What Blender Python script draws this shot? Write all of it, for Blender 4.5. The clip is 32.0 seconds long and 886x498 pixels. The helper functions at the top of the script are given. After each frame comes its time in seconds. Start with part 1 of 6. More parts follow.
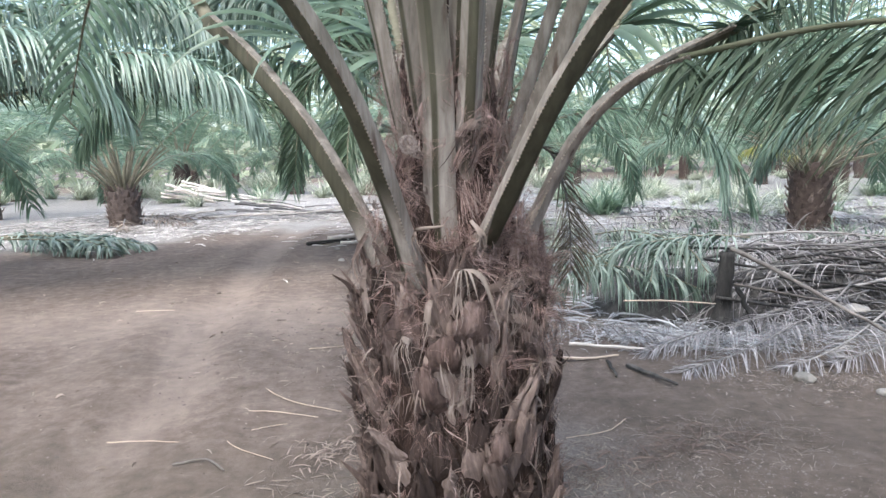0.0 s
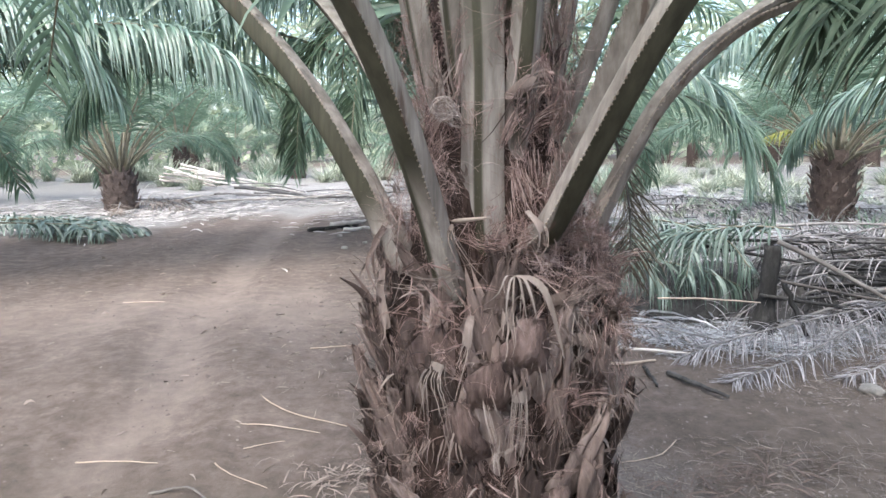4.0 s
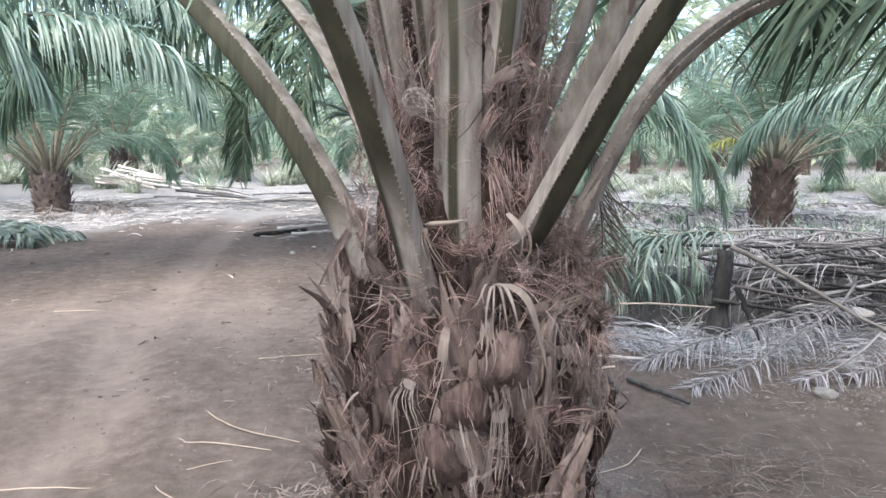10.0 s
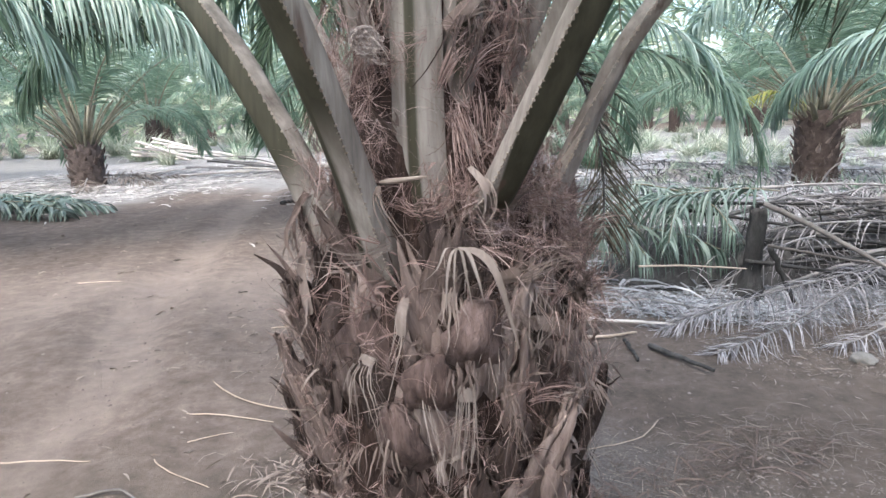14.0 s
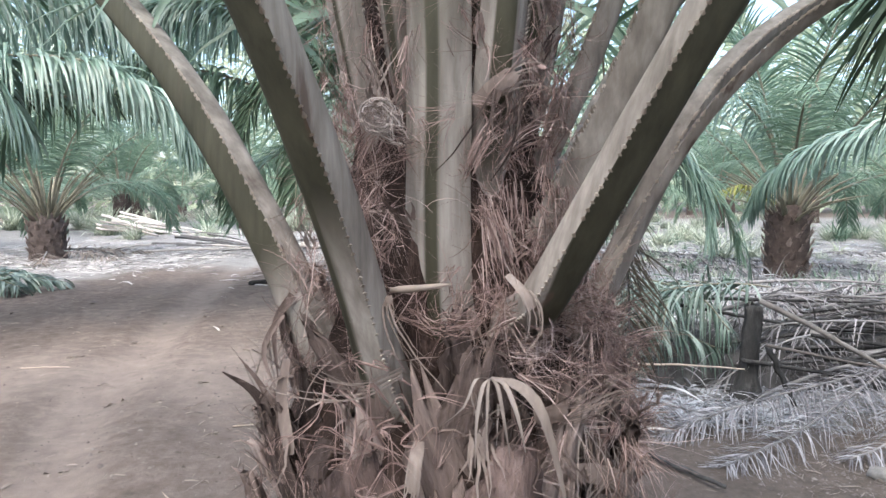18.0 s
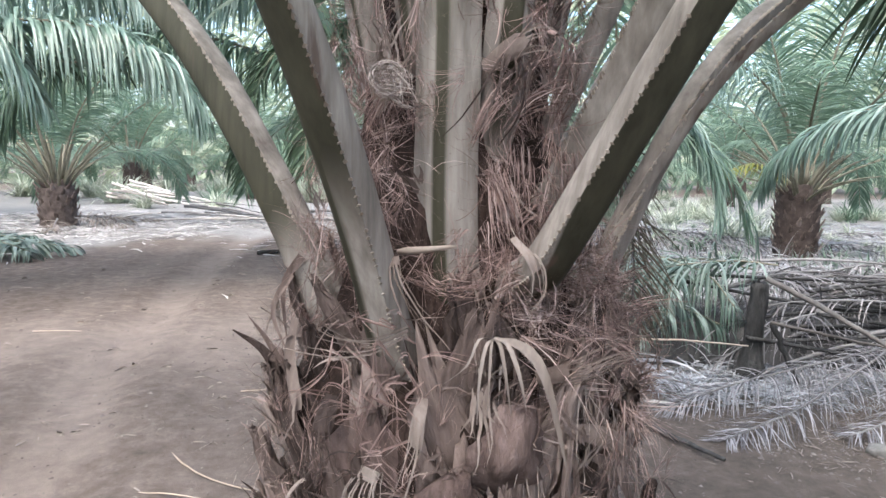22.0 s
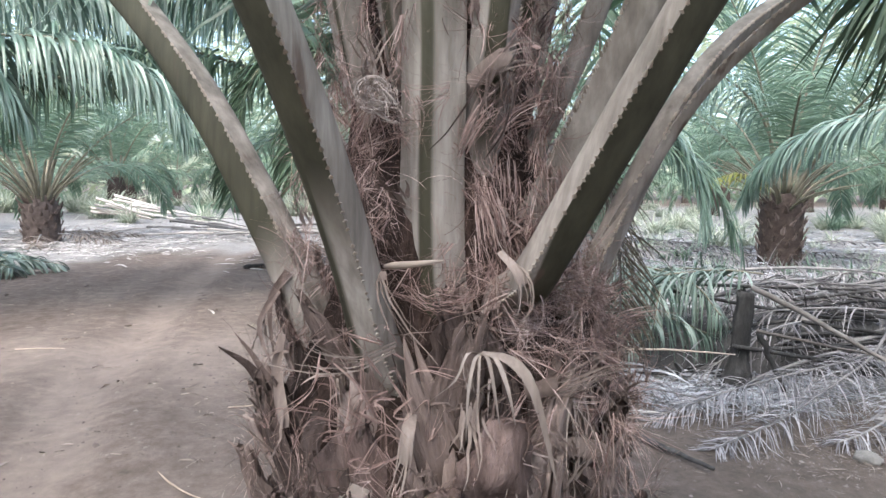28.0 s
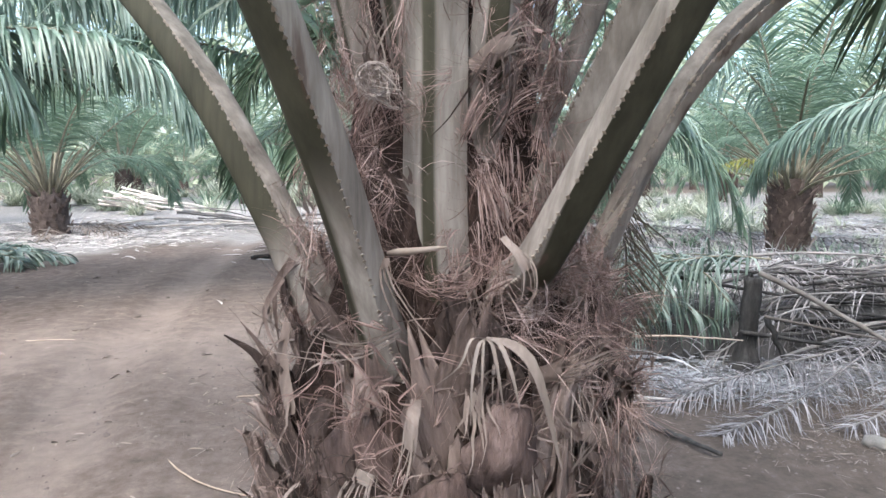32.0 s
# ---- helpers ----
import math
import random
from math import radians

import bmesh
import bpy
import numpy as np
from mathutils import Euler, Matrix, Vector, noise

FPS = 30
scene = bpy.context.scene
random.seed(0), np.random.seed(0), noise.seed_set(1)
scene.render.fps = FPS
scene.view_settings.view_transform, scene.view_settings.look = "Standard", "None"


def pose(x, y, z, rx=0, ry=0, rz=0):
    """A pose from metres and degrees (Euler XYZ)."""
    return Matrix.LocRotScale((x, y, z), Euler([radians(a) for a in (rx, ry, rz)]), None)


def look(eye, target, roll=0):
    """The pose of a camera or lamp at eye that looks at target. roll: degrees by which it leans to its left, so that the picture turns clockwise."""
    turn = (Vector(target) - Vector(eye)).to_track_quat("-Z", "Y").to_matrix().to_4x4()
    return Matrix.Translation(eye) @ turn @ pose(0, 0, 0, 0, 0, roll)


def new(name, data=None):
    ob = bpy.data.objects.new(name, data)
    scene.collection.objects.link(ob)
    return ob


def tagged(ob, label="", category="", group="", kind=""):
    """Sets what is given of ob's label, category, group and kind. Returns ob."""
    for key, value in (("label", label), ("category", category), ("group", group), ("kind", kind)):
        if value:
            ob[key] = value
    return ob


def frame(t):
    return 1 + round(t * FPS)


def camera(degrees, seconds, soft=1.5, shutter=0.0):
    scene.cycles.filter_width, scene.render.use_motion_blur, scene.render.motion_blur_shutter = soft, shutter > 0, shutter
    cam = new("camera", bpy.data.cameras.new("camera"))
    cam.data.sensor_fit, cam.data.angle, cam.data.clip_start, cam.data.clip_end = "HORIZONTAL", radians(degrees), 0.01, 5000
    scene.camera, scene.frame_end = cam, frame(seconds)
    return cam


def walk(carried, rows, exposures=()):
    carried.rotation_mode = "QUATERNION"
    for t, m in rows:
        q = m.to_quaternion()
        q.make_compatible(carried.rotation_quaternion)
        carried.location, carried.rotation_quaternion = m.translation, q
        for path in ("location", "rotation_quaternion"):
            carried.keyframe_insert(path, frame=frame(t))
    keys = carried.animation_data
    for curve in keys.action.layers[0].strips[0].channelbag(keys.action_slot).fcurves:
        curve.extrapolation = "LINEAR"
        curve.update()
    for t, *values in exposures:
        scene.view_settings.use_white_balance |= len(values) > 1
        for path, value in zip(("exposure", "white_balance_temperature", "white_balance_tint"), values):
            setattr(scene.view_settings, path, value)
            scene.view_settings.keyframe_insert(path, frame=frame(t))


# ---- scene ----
cam = camera(68.1, 32.0)
PATH = [
    (0, (0.258, 0.316, 1.537), (0.029, 2.285, 1.266), -1.7),
    (0.5, (0.17, 0.364, 1.526), (0.008, 2.334, 1.218), -0.1),
    (1, (0.163, 0.355, 1.536), (0.01, 2.334, 1.289), -0.5),
    (1.5, (0.165, 0.389, 1.524), (0.003, 2.359, 1.218), -0.7),
    (2, (0.17, 0.538, 1.507), (-0.018, 2.513, 1.254), -0.1),
    (2.5, (0.214, 0.663, 1.511), (0.064, 2.631, 1.182), -1.0),
    (3, (0.231, 0.716, 1.506), (0.104, 2.677, 1.134), -2.0),
    (3.5, (0.199, 0.754, 1.499), (0.017, 2.708, 1.116), -0.5),
    (4, (0.087, 0.835, 1.499), (-0.146, 2.796, 1.186), -1.2),
    (4.5, (-0.004, 0.951, 1.49), (-0.213, 2.92, 1.204), -3.3),
    (6.5, (-0.016, 0.966, 1.479), (-0.268, 2.929, 1.188), -0.6),
    (7, (0.003, 0.941, 1.485), (-0.154, 2.916, 1.208), -0.4),
    (7.5, (0.008, 0.953, 1.483), (-0.093, 2.929, 1.194), 0.1),
    (8, (0.017, 0.945, 1.488), (-0.069, 2.925, 1.217), -1.5),
    (8.5, (0.017, 0.948, 1.487), (-0.064, 2.927, 1.209), -0.9),
    (9, (0.001, 0.957, 1.483), (-0.132, 2.93, 1.185), -1.2),
    (9.5, (0.003, 0.964, 1.48), (-0.068, 2.938, 1.167), -0.5),
    (10, (0.013, 0.972, 1.48), (-0.061, 2.948, 1.179), -0.5),
    (10.5, (0.016, 0.967, 1.484), (-0.094, 2.945, 1.207), -0.9),
    (11, (0.025, 0.973, 1.482), (-0.069, 2.949, 1.186), -1.1),
    (11.5, (0.025, 0.964, 1.48), (-0.065, 2.938, 1.175), -1.3),
    (12, (0.038, 0.963, 1.474), (-0.026, 2.939, 1.177), -2.1),
    (12.5, (0.026, 0.977, 1.473), (-0.087, 2.951, 1.172), -0.1),
    (13, (0.042, 1.011, 1.474), (-0.151, 2.979, 1.174), -1.2),
    (13.5, (0.115, 1.078, 1.462), (-0.156, 3.034, 1.14), -0.9),
    (14, (0.17, 1.148, 1.44), (-0.018, 3.098, 1.038), -2.2),
    (14.5, (0.136, 1.294, 1.431), (0.159, 3.268, 1.111), -1.6),
    (15, (0.06, 1.402, 1.455), (0.023, 3.397, 1.314), -5.3),
    (15.5, (0.053, 1.434, 1.476), (-0.065, 3.429, 1.396), -1.8),
    (17.5, (0.046, 1.435, 1.454), (-0.05, 3.425, 1.285), 0.0),
    (18, (0.05, 1.43, 1.458), (-0.041, 3.422, 1.299), -0.4),
    (18.5, (0.052, 1.422, 1.459), (-0.053, 3.412, 1.299), -0.8),
    (19, (0.063, 1.422, 1.455), (-0.024, 3.413, 1.281), -1.4),
    (19.5, (0.061, 1.409, 1.455), (-0.035, 3.398, 1.274), -0.7),
    (20, (0.052, 1.413, 1.448), (-0.044, 3.399, 1.239), 0.5),
    (20.5, (0.051, 1.413, 1.453), (-0.084, 3.399, 1.266), -0.9),
    (21, (0.063, 1.41, 1.456), (-0.049, 3.398, 1.273), -2.1),
    (21.5, (0.062, 1.408, 1.449), (-0.031, 3.395, 1.239), -0.8),
    (22, (0.053, 1.41, 1.44), (-0.061, 3.393, 1.204), 0.6),
    (22.5, (0.054, 1.411, 1.448), (-0.098, 3.394, 1.244), -1.9),
    (23, (0.062, 1.41, 1.451), (-0.042, 3.397, 1.252), -2.0),
    (23.5, (0.06, 1.405, 1.452), (-0.033, 3.394, 1.269), -1.0),
    (24, (0.06, 1.403, 1.451), (-0.019, 3.393, 1.265), -0.0),
    (24.5, (0.063, 1.398, 1.452), (-0.013, 3.388, 1.268), -0.3),
    (25, (0.069, 1.394, 1.451), (0.0, 3.383, 1.261), -0.2),
    (25.5, (0.064, 1.394, 1.436), (-0.012, 3.376, 1.18), 1.4),
    (27.5, (0.065, 1.403, 1.446), (-0.001, 3.393, 1.251), -0.8),
    (28, (0.054, 1.412, 1.444), (-0.023, 3.401, 1.244), 0.1),
    (28.5, (0.058, 1.414, 1.446), (-0.005, 3.404, 1.25), -0.3),
    (29, (0.058, 1.415, 1.445), (-0.015, 3.405, 1.252), -0.5),
    (29.5, (0.059, 1.418, 1.444), (-0.005, 3.406, 1.242), -0.8),
    (30, (0.061, 1.418, 1.444), (-0.02, 3.406, 1.237), -1.3),
    (30.5, (0.059, 1.424, 1.441), (-0.014, 3.41, 1.223), -0.9),
    (31, (0.061, 1.42, 1.44), (-0.002, 3.406, 1.212), -1.2),
    (31.5, (0.064, 1.419, 1.439), (-0.012, 3.404, 1.205), -0.9),
    (32, (0.06, 1.413, 1.439), (-0.038, 3.397, 1.206), -0.5),
]
walk(cam, [(t, look(eye, target, roll)) for t, eye, target, roll in PATH], exposures=[(0, 2.16, 6300, 4), (32, 2.16, 6300, 4)])

# ---- light ----
world = bpy.data.worlds.new("overcast")
scene.world = world
world.use_nodes = True
wn = world.node_tree.nodes
sky = wn.new("ShaderNodeTexSky")
sky.sky_type, sky.sun_disc = "NISHITA", False
sky.sun_elevation, sky.sun_rotation = radians(62), radians(200)
sky.air_density, sky.dust_density, sky.ozone_density = 1.0, 4.0, 1.0
wn["Background"].inputs["Strength"].default_value = 0.15
world.node_tree.links.new(sky.outputs["Color"], wn["Background"].inputs["Color"])
sun = new("sun", bpy.data.lights.new("sun", "SUN"))
sun.data.energy, sun.data.angle, sun.data.color = 1.3, radians(70), (1.0, 0.97, 0.93)
sun.matrix_world = look((-6, -16, 28), (0, 0, 0))


# ---- materials ----
def mat(name, rough=0.8, spec=0.3):
    m = bpy.data.materials.new(name)
    m.use_nodes = True
    b = m.node_tree.nodes["Principled BSDF"]
    b.inputs["Roughness"].default_value = rough
    b.inputs["Specular IOR Level"].default_value = spec
    return m, m.node_tree.nodes, m.node_tree.links, b


def node(nodes, kind, **values):
    n = nodes.new("ShaderNode" + kind)
    for key, value in values.items():
        n.inputs[key.replace("_", " ")].default_value = value
    return n


def ramp(nodes, stops):
    n = nodes.new("ShaderNodeValToRGB")
    e = n.color_ramp.elements
    while len(e) < len(stops):
        e.new(0.5)
    for k, (p, c) in enumerate(stops):
        e[k].position, e[k].color = p, (*c, 1)
    return n


def mixed(nodes, links, fac, a, b, blend="MIX"):
    n = nodes.new("ShaderNodeMix")
    n.data_type, n.blend_type = "RGBA", blend
    for sock, v in ((n.inputs[0], fac), (n.inputs[6], a), (n.inputs[7], b)):
        if hasattr(v, "is_output"):
            links.new(v, sock)
        elif isinstance(v, tuple):
            sock.default_value = (*v, 1)
        else:
            sock.default_value = v
    return n.outputs[2]


def bumped(nodes, links, bsdf, height, strength, distance):
    n = node(nodes, "Bump", Strength=strength, Distance=distance)
    links.new(height, n.inputs["Height"])
    links.new(n.outputs[0], bsdf.inputs["Normal"])


def grainy(name, colours, coarse=6.0, fine=60.0, stretch=(1, 1, 1), rough=0.85, bump=0.5, depth=0.01, vary=0.35, by="object", spec=0.12):
    """A weathered surface: a colour ramp over coarse and fine noise in object space, varied piece by piece."""
    m, nodes, links, b = mat(name, rough, spec)
    co = nodes.new("ShaderNodeTexCoord")
    mp = node(nodes, "Mapping", Scale=stretch)
    links.new(co.outputs["Object"], mp.inputs["Vector"])
    n1 = node(nodes, "TexNoise", Scale=coarse, Detail=6.0, Roughness=0.6)
    n2 = node(nodes, "TexNoise", Scale=fine, Detail=5.0, Roughness=0.65)
    links.new(mp.outputs[0], n1.inputs["Vector"])
    links.new(mp.outputs[0], n2.inputs["Vector"])
    if by == "island":
        r = nodes.new("ShaderNodeNewGeometry").outputs["Random Per Island"]
    else:
        r = nodes.new("ShaderNodeObjectInfo").outputs["Random"]
    a = node(nodes, "Math")
    a.operation = "MULTIPLY_ADD"
    links.new(r, a.inputs[0])
    a.inputs[1].default_value = vary
    links.new(n1.outputs[0], a.inputs[2])
    c = node(nodes, "Math")
    c.operation = "MULTIPLY_ADD"
    links.new(n2.outputs[0], c.inputs[0])
    c.inputs[1].default_value = 0.5
    links.new(a.outputs[0], c.inputs[2])
    d = node(nodes, "MapRange")
    d.inputs[1].default_value, d.inputs[2].default_value = 0.5 , 1.0 + vary * 0.9
    links.new(c.outputs[0], d.inputs[0])
    k = ramp(nodes, [(n / (len(colours) - 1), col) for n, col in enumerate(colours)])
    links.new(d.outputs[0], k.inputs[0])
    links.new(k.outputs[0], b.inputs["Base Color"])
    bumped(nodes, links, b, n2.outputs[0], bump, depth)
    return m


def leafy(name, colours, rough=0.42, spec=0.5, through_light=0.38):
    """A leaf blade: glossy, a little light comes through, each leaflet a shade of its own."""
    m, nodes, links, b = mat(name, rough, spec)
    r = nodes.new("ShaderNodeNewGeometry").outputs["Random Per Island"]
    o = nodes.new("ShaderNodeObjectInfo").outputs["Random"]
    add = node(nodes, "Math")
    links.new(r, add.inputs[0])
    links.new(o, add.inputs[1])
    fr = node(nodes, "Math")
    fr.operation = "FRACT"
    links.new(add.outputs[0], fr.inputs[0])
    k = ramp(nodes, [(n / (len(colours) - 1), col) for n, col in enumerate(colours)])
    links.new(fr.outputs[0], k.inputs[0])
    co = nodes.new("ShaderNodeTexCoord")
    n1 = node(nodes, "TexNoise", Scale=9.0, Detail=5.0)
    links.new(co.outputs["Object"], n1.inputs["Vector"])
    col = mixed(nodes, links, 0.45, k.outputs[0], n1.outputs[0], "OVERLAY")
    links.new(col, b.inputs["Base Color"])
    t = node(nodes, "BsdfTranslucent")
    links.new(col, t.inputs["Color"])
    mx = node(nodes, "MixShader", Fac=through_light)
    links.new(b.outputs[0], mx.inputs[1])
    links.new(t.outputs[0], mx.inputs[2])
    links.new(mx.outputs[0], nodes["Material Output"].inputs["Surface"])
    return m


BOOT = grainy("weathered leaf base", [(0.014, 0.0095, 0.0085), (0.060, 0.043, 0.039), (0.165, 0.123, 0.112), (0.36, 0.29, 0.268)], 9, 70, (1, 1, 0.2), bump=1.0, depth=0.012, vary=0.65)
PINKBASE = grainy("smooth pinkish leaf base", [(0.03, 0.02, 0.018), (0.10, 0.069, 0.063), (0.18, 0.13, 0.12), (0.29, 0.225, 0.21)], 11, 60, (1, 1, 0.3), bump=1.0, depth=0.012, vary=0.2)
FARTRUNK = grainy("dark old palm trunk", [(0.018, 0.0125, 0.011), (0.062, 0.046, 0.041), (0.16, 0.125, 0.114)], 9, 50, bump=0.8, depth=0.015)
FARBOOT = grainy("dark old leaf base", [(0.035, 0.026, 0.023), (0.11, 0.083, 0.074), (0.24, 0.19, 0.172)], 9, 50, vary=0.6, bump=0.6, depth=0.01)
# near-black fibre colour paints the shade in gaps between leaf bases
CORE = grainy("fibrous trunk darkened for gap shade", [(0.008, 0.005, 0.0045), (0.03, 0.019, 0.016), (0.085, 0.056, 0.048)], 14, 120, (1, 1, 0.3), bump=0.9, depth=0.012, vary=0)
FIBRE = grainy("red-brown palm fibre", [(0.032, 0.019, 0.017), (0.12, 0.076, 0.069), (0.275, 0.193, 0.177), (0.50, 0.395, 0.37)], 5, 60, vary=0.7, by="island", bump=0.2, depth=0.002)
GREYSTRIP = grainy("pale grey torn sheath", [(0.09, 0.07, 0.063), (0.17, 0.138, 0.125), (0.28, 0.238, 0.22)], 8, 90, (1, 1, 0.15), vary=0.3, bump=0.5, depth=0.003)
PALEFIBRE = grainy("bleached palm fibre", [(0.10, 0.078, 0.071), (0.24, 0.198, 0.183), (0.48, 0.42, 0.395)], 6, 60, vary=0.7, by="island", bump=0.2, depth=0.002)
STRIP = grainy("dry torn sheath", [(0.07, 0.05, 0.044), (0.15, 0.115, 0.103), (0.29, 0.243, 0.222)], 8, 90, (1, 1, 0.15), vary=0.4, bump=0.5, depth=0.003)
CUT = grainy("pale cut wood", [(0.15, 0.115, 0.098), (0.23, 0.185, 0.16), (0.3, 0.25, 0.22)], 8, 80, bump=0.3, depth=0.003)
LEAF = leafy("green palm leaflet", [(0.09, 0.142, 0.094), (0.125, 0.19, 0.128), (0.18, 0.255, 0.18), (0.105, 0.165, 0.115)], 0.34, 0.7, 0.42)
# LEAF in a darker green: shade of backlit undersides put into the colour
SHADELEAF = leafy("green leaflet darkened as in shade", [(0.03, 0.05, 0.03), (0.048, 0.075, 0.046), (0.075, 0.11, 0.068)], 0.5, 0.3, 0.2)
# LEAF in a paler green: the sky's sheen is painted into the colour
SHEENLEAF = leafy("hanging leaflet paled for sky sheen", [(0.10, 0.165, 0.125), (0.175, 0.25, 0.205), (0.28, 0.36, 0.315), (0.115, 0.18, 0.14)], 0.32, 0.75, 0.4)
FRESH = leafy("cut green leaflet", [(0.055, 0.085, 0.065), (0.12, 0.165, 0.135), (0.25, 0.3, 0.27)], through_light=0.15)
YELLOW = leafy("yellowing leaflet", [(0.22, 0.24, 0.05), (0.3, 0.28, 0.07), (0.2, 0.24, 0.06)])
DEAD = leafy("dead grey leaflet", [(0.055, 0.05, 0.053), (0.13, 0.12, 0.125), (0.29, 0.272, 0.28), (0.03, 0.027, 0.028)], 0.75, 0.2, 0.1)
PALE = leafy("pale dry leaflet", [(0.24, 0.22, 0.215), (0.38, 0.355, 0.35), (0.52, 0.49, 0.485), (0.14, 0.125, 0.12)], 0.75, 0.2, 0.1)
ASH = leafy("ash-grey leaflet", [(0.10, 0.092, 0.10), (0.2, 0.188, 0.2), (0.38, 0.362, 0.38), (0.05, 0.045, 0.048)], 0.75, 0.2, 0.1)
PALEASH = leafy("bluish ash-grey leaflet", [(0.13, 0.132, 0.145), (0.27, 0.275, 0.30), (0.45, 0.455, 0.485), (0.06, 0.06, 0.066)], 0.75, 0.2, 0.1)
DARKDRY = leafy("dark dry leaflet", [(0.05, 0.045, 0.035), (0.09, 0.075, 0.06), (0.13, 0.11, 0.085)], 0.75, 0.2, 0.1)
DRY = leafy("dry brown leaflet", [(0.08, 0.063, 0.053), (0.145, 0.118, 0.103), (0.25, 0.21, 0.19)], 0.75, 0.2, 0.1)
GREENSTALK = grainy("dark green leaf stalk", [(0.04, 0.045, 0.028), (0.075, 0.08, 0.052), (0.12, 0.12, 0.085)], 6, 50, bump=0.2, depth=0.003)
RACHIS = grainy("olive leaf stalk", [(0.10, 0.098, 0.068), (0.18, 0.165, 0.125), (0.29, 0.255, 0.205)], 6, 50, bump=0.2, depth=0.003)
DEADSTALK = grainy("grey dead stalk", [(0.06, 0.056, 0.057), (0.155, 0.145, 0.146), (0.29, 0.275, 0.277)], 5, 60, (1, 1, 1), bump=0.5, depth=0.004)
DARKWOOD = grainy("dark rotting wood", [(0.012, 0.0115, 0.012), (0.038, 0.036, 0.036), (0.10, 0.094, 0.094)], 10, 70, (1, 1, 0.3), bump=0.8, depth=0.012)
CLOD = grainy("loose earth", [(0.05, 0.041, 0.037), (0.11, 0.091, 0.083), (0.22, 0.19, 0.175)], 3, 40, vary=0.8, by="island", bump=0.3, depth=0.004)
GREYWOOD = grainy("grey weathered stalk", [(0.045, 0.04, 0.038), (0.105, 0.093, 0.088), (0.19, 0.172, 0.165)], 6, 60, bump=0.5, depth=0.004)
PALELOG = grainy("pale peeled stalk", [(0.22, 0.195, 0.18), (0.4, 0.365, 0.345), (0.58, 0.54, 0.52)], 4, 50, bump=0.4, depth=0.006)
STONE = grainy("pale limestone", [(0.12, 0.112, 0.106), (0.22, 0.206, 0.197), (0.34, 0.323, 0.31)], 7, 60, bump=0.6, depth=0.01)
TWIG = grainy("bleached twig", [(0.22, 0.17, 0.135), (0.36, 0.29, 0.24), (0.46, 0.38, 0.33)], 9, 80, bump=0.3, depth=0.002)
BRUSH = leafy("pale undergrowth", [(0.26, 0.29, 0.22), (0.38, 0.41, 0.33), (0.5, 0.52, 0.44), (0.2, 0.24, 0.18)], 0.6, 0.3, 0.4)


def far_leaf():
    """Far foliage behind everything: pale tones and an added glow imitate hazy daylight."""
    m = leafy("far foliage with added glow", [(0.24, 0.29, 0.2), (0.36, 0.4, 0.29), (0.48, 0.5, 0.4), (0.18, 0.23, 0.16)], 0.7, 0.2, 0.4)
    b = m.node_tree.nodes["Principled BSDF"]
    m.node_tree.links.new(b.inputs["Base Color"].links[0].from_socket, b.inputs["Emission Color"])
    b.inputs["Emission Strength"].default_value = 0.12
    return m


FARLEAF = far_leaf()


def petiole_material():
    """Olive along the keel, on one stalk also its painted shade; grey-tan scurf on the margins and towards the foot."""
    m, nodes, links, b = mat("scurfy leaf stalk", 0.68, 0.2)
    uv = nodes.new("ShaderNodeUVMap")
    sep = nodes.new("ShaderNodeSeparateXYZ")
    links.new(uv.outputs[0], sep.inputs[0])
    co = nodes.new("ShaderNodeTexCoord")
    mp = node(nodes, "Mapping", Scale=(1, 1, 0.16))
    links.new(co.outputs["Object"], mp.inputs["Vector"])
    n1 = node(nodes, "TexNoise", Scale=26.0, Detail=8.0, Roughness=0.62)
    n2 = node(nodes, "TexNoise", Scale=120.0, Detail=4.0)
    links.new(mp.outputs[0], n1.inputs["Vector"])
    links.new(mp.outputs[0], n2.inputs["Vector"])
    tan = ramp(nodes, [(0.28, (0.10, 0.085, 0.075)), (0.48, (0.195, 0.167, 0.15)), (0.72, (0.34, 0.305, 0.28))])
    links.new(n1.outputs[0], tan.inputs[0])
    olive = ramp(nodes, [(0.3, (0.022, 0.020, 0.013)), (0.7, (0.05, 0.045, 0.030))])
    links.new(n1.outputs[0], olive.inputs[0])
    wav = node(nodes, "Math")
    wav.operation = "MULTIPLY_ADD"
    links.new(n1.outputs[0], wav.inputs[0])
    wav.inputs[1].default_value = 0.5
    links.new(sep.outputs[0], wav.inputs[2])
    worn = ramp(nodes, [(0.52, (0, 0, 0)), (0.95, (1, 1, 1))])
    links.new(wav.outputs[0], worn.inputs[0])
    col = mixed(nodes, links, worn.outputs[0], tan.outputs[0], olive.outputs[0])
    high = ramp(nodes, [(0.3, (0, 0, 0)), (0.8, (0.35, 0.35, 0.35))])
    links.new(sep.outputs[1], high.inputs[0])
    green = ramp(nodes, [(0.3, (0.07, 0.068, 0.045)), (0.7, (0.15, 0.14, 0.10))])
    links.new(n1.outputs[0], green.inputs[0])
    col = mixed(nodes, links, high.outputs[0], col, green.outputs[0])
    scar = node(nodes, "TexNoise", Scale=19.0, Detail=5.0)
    links.new(mp.outputs[0], scar.inputs["Vector"])
    dark = ramp(nodes, [(0.66, (0, 0, 0)), (0.72, (0.8, 0.8, 0.8))])
    links.new(scar.outputs[0], dark.inputs[0])
    col = mixed(nodes, links, dark.outputs[0], col, (0.07, 0.045, 0.035))
    links.new(col, b.inputs["Base Color"])
    bumped(nodes, links, b, n2.outputs[0], 0.35, 0.002)
    return m


PETIOLE = petiole_material()


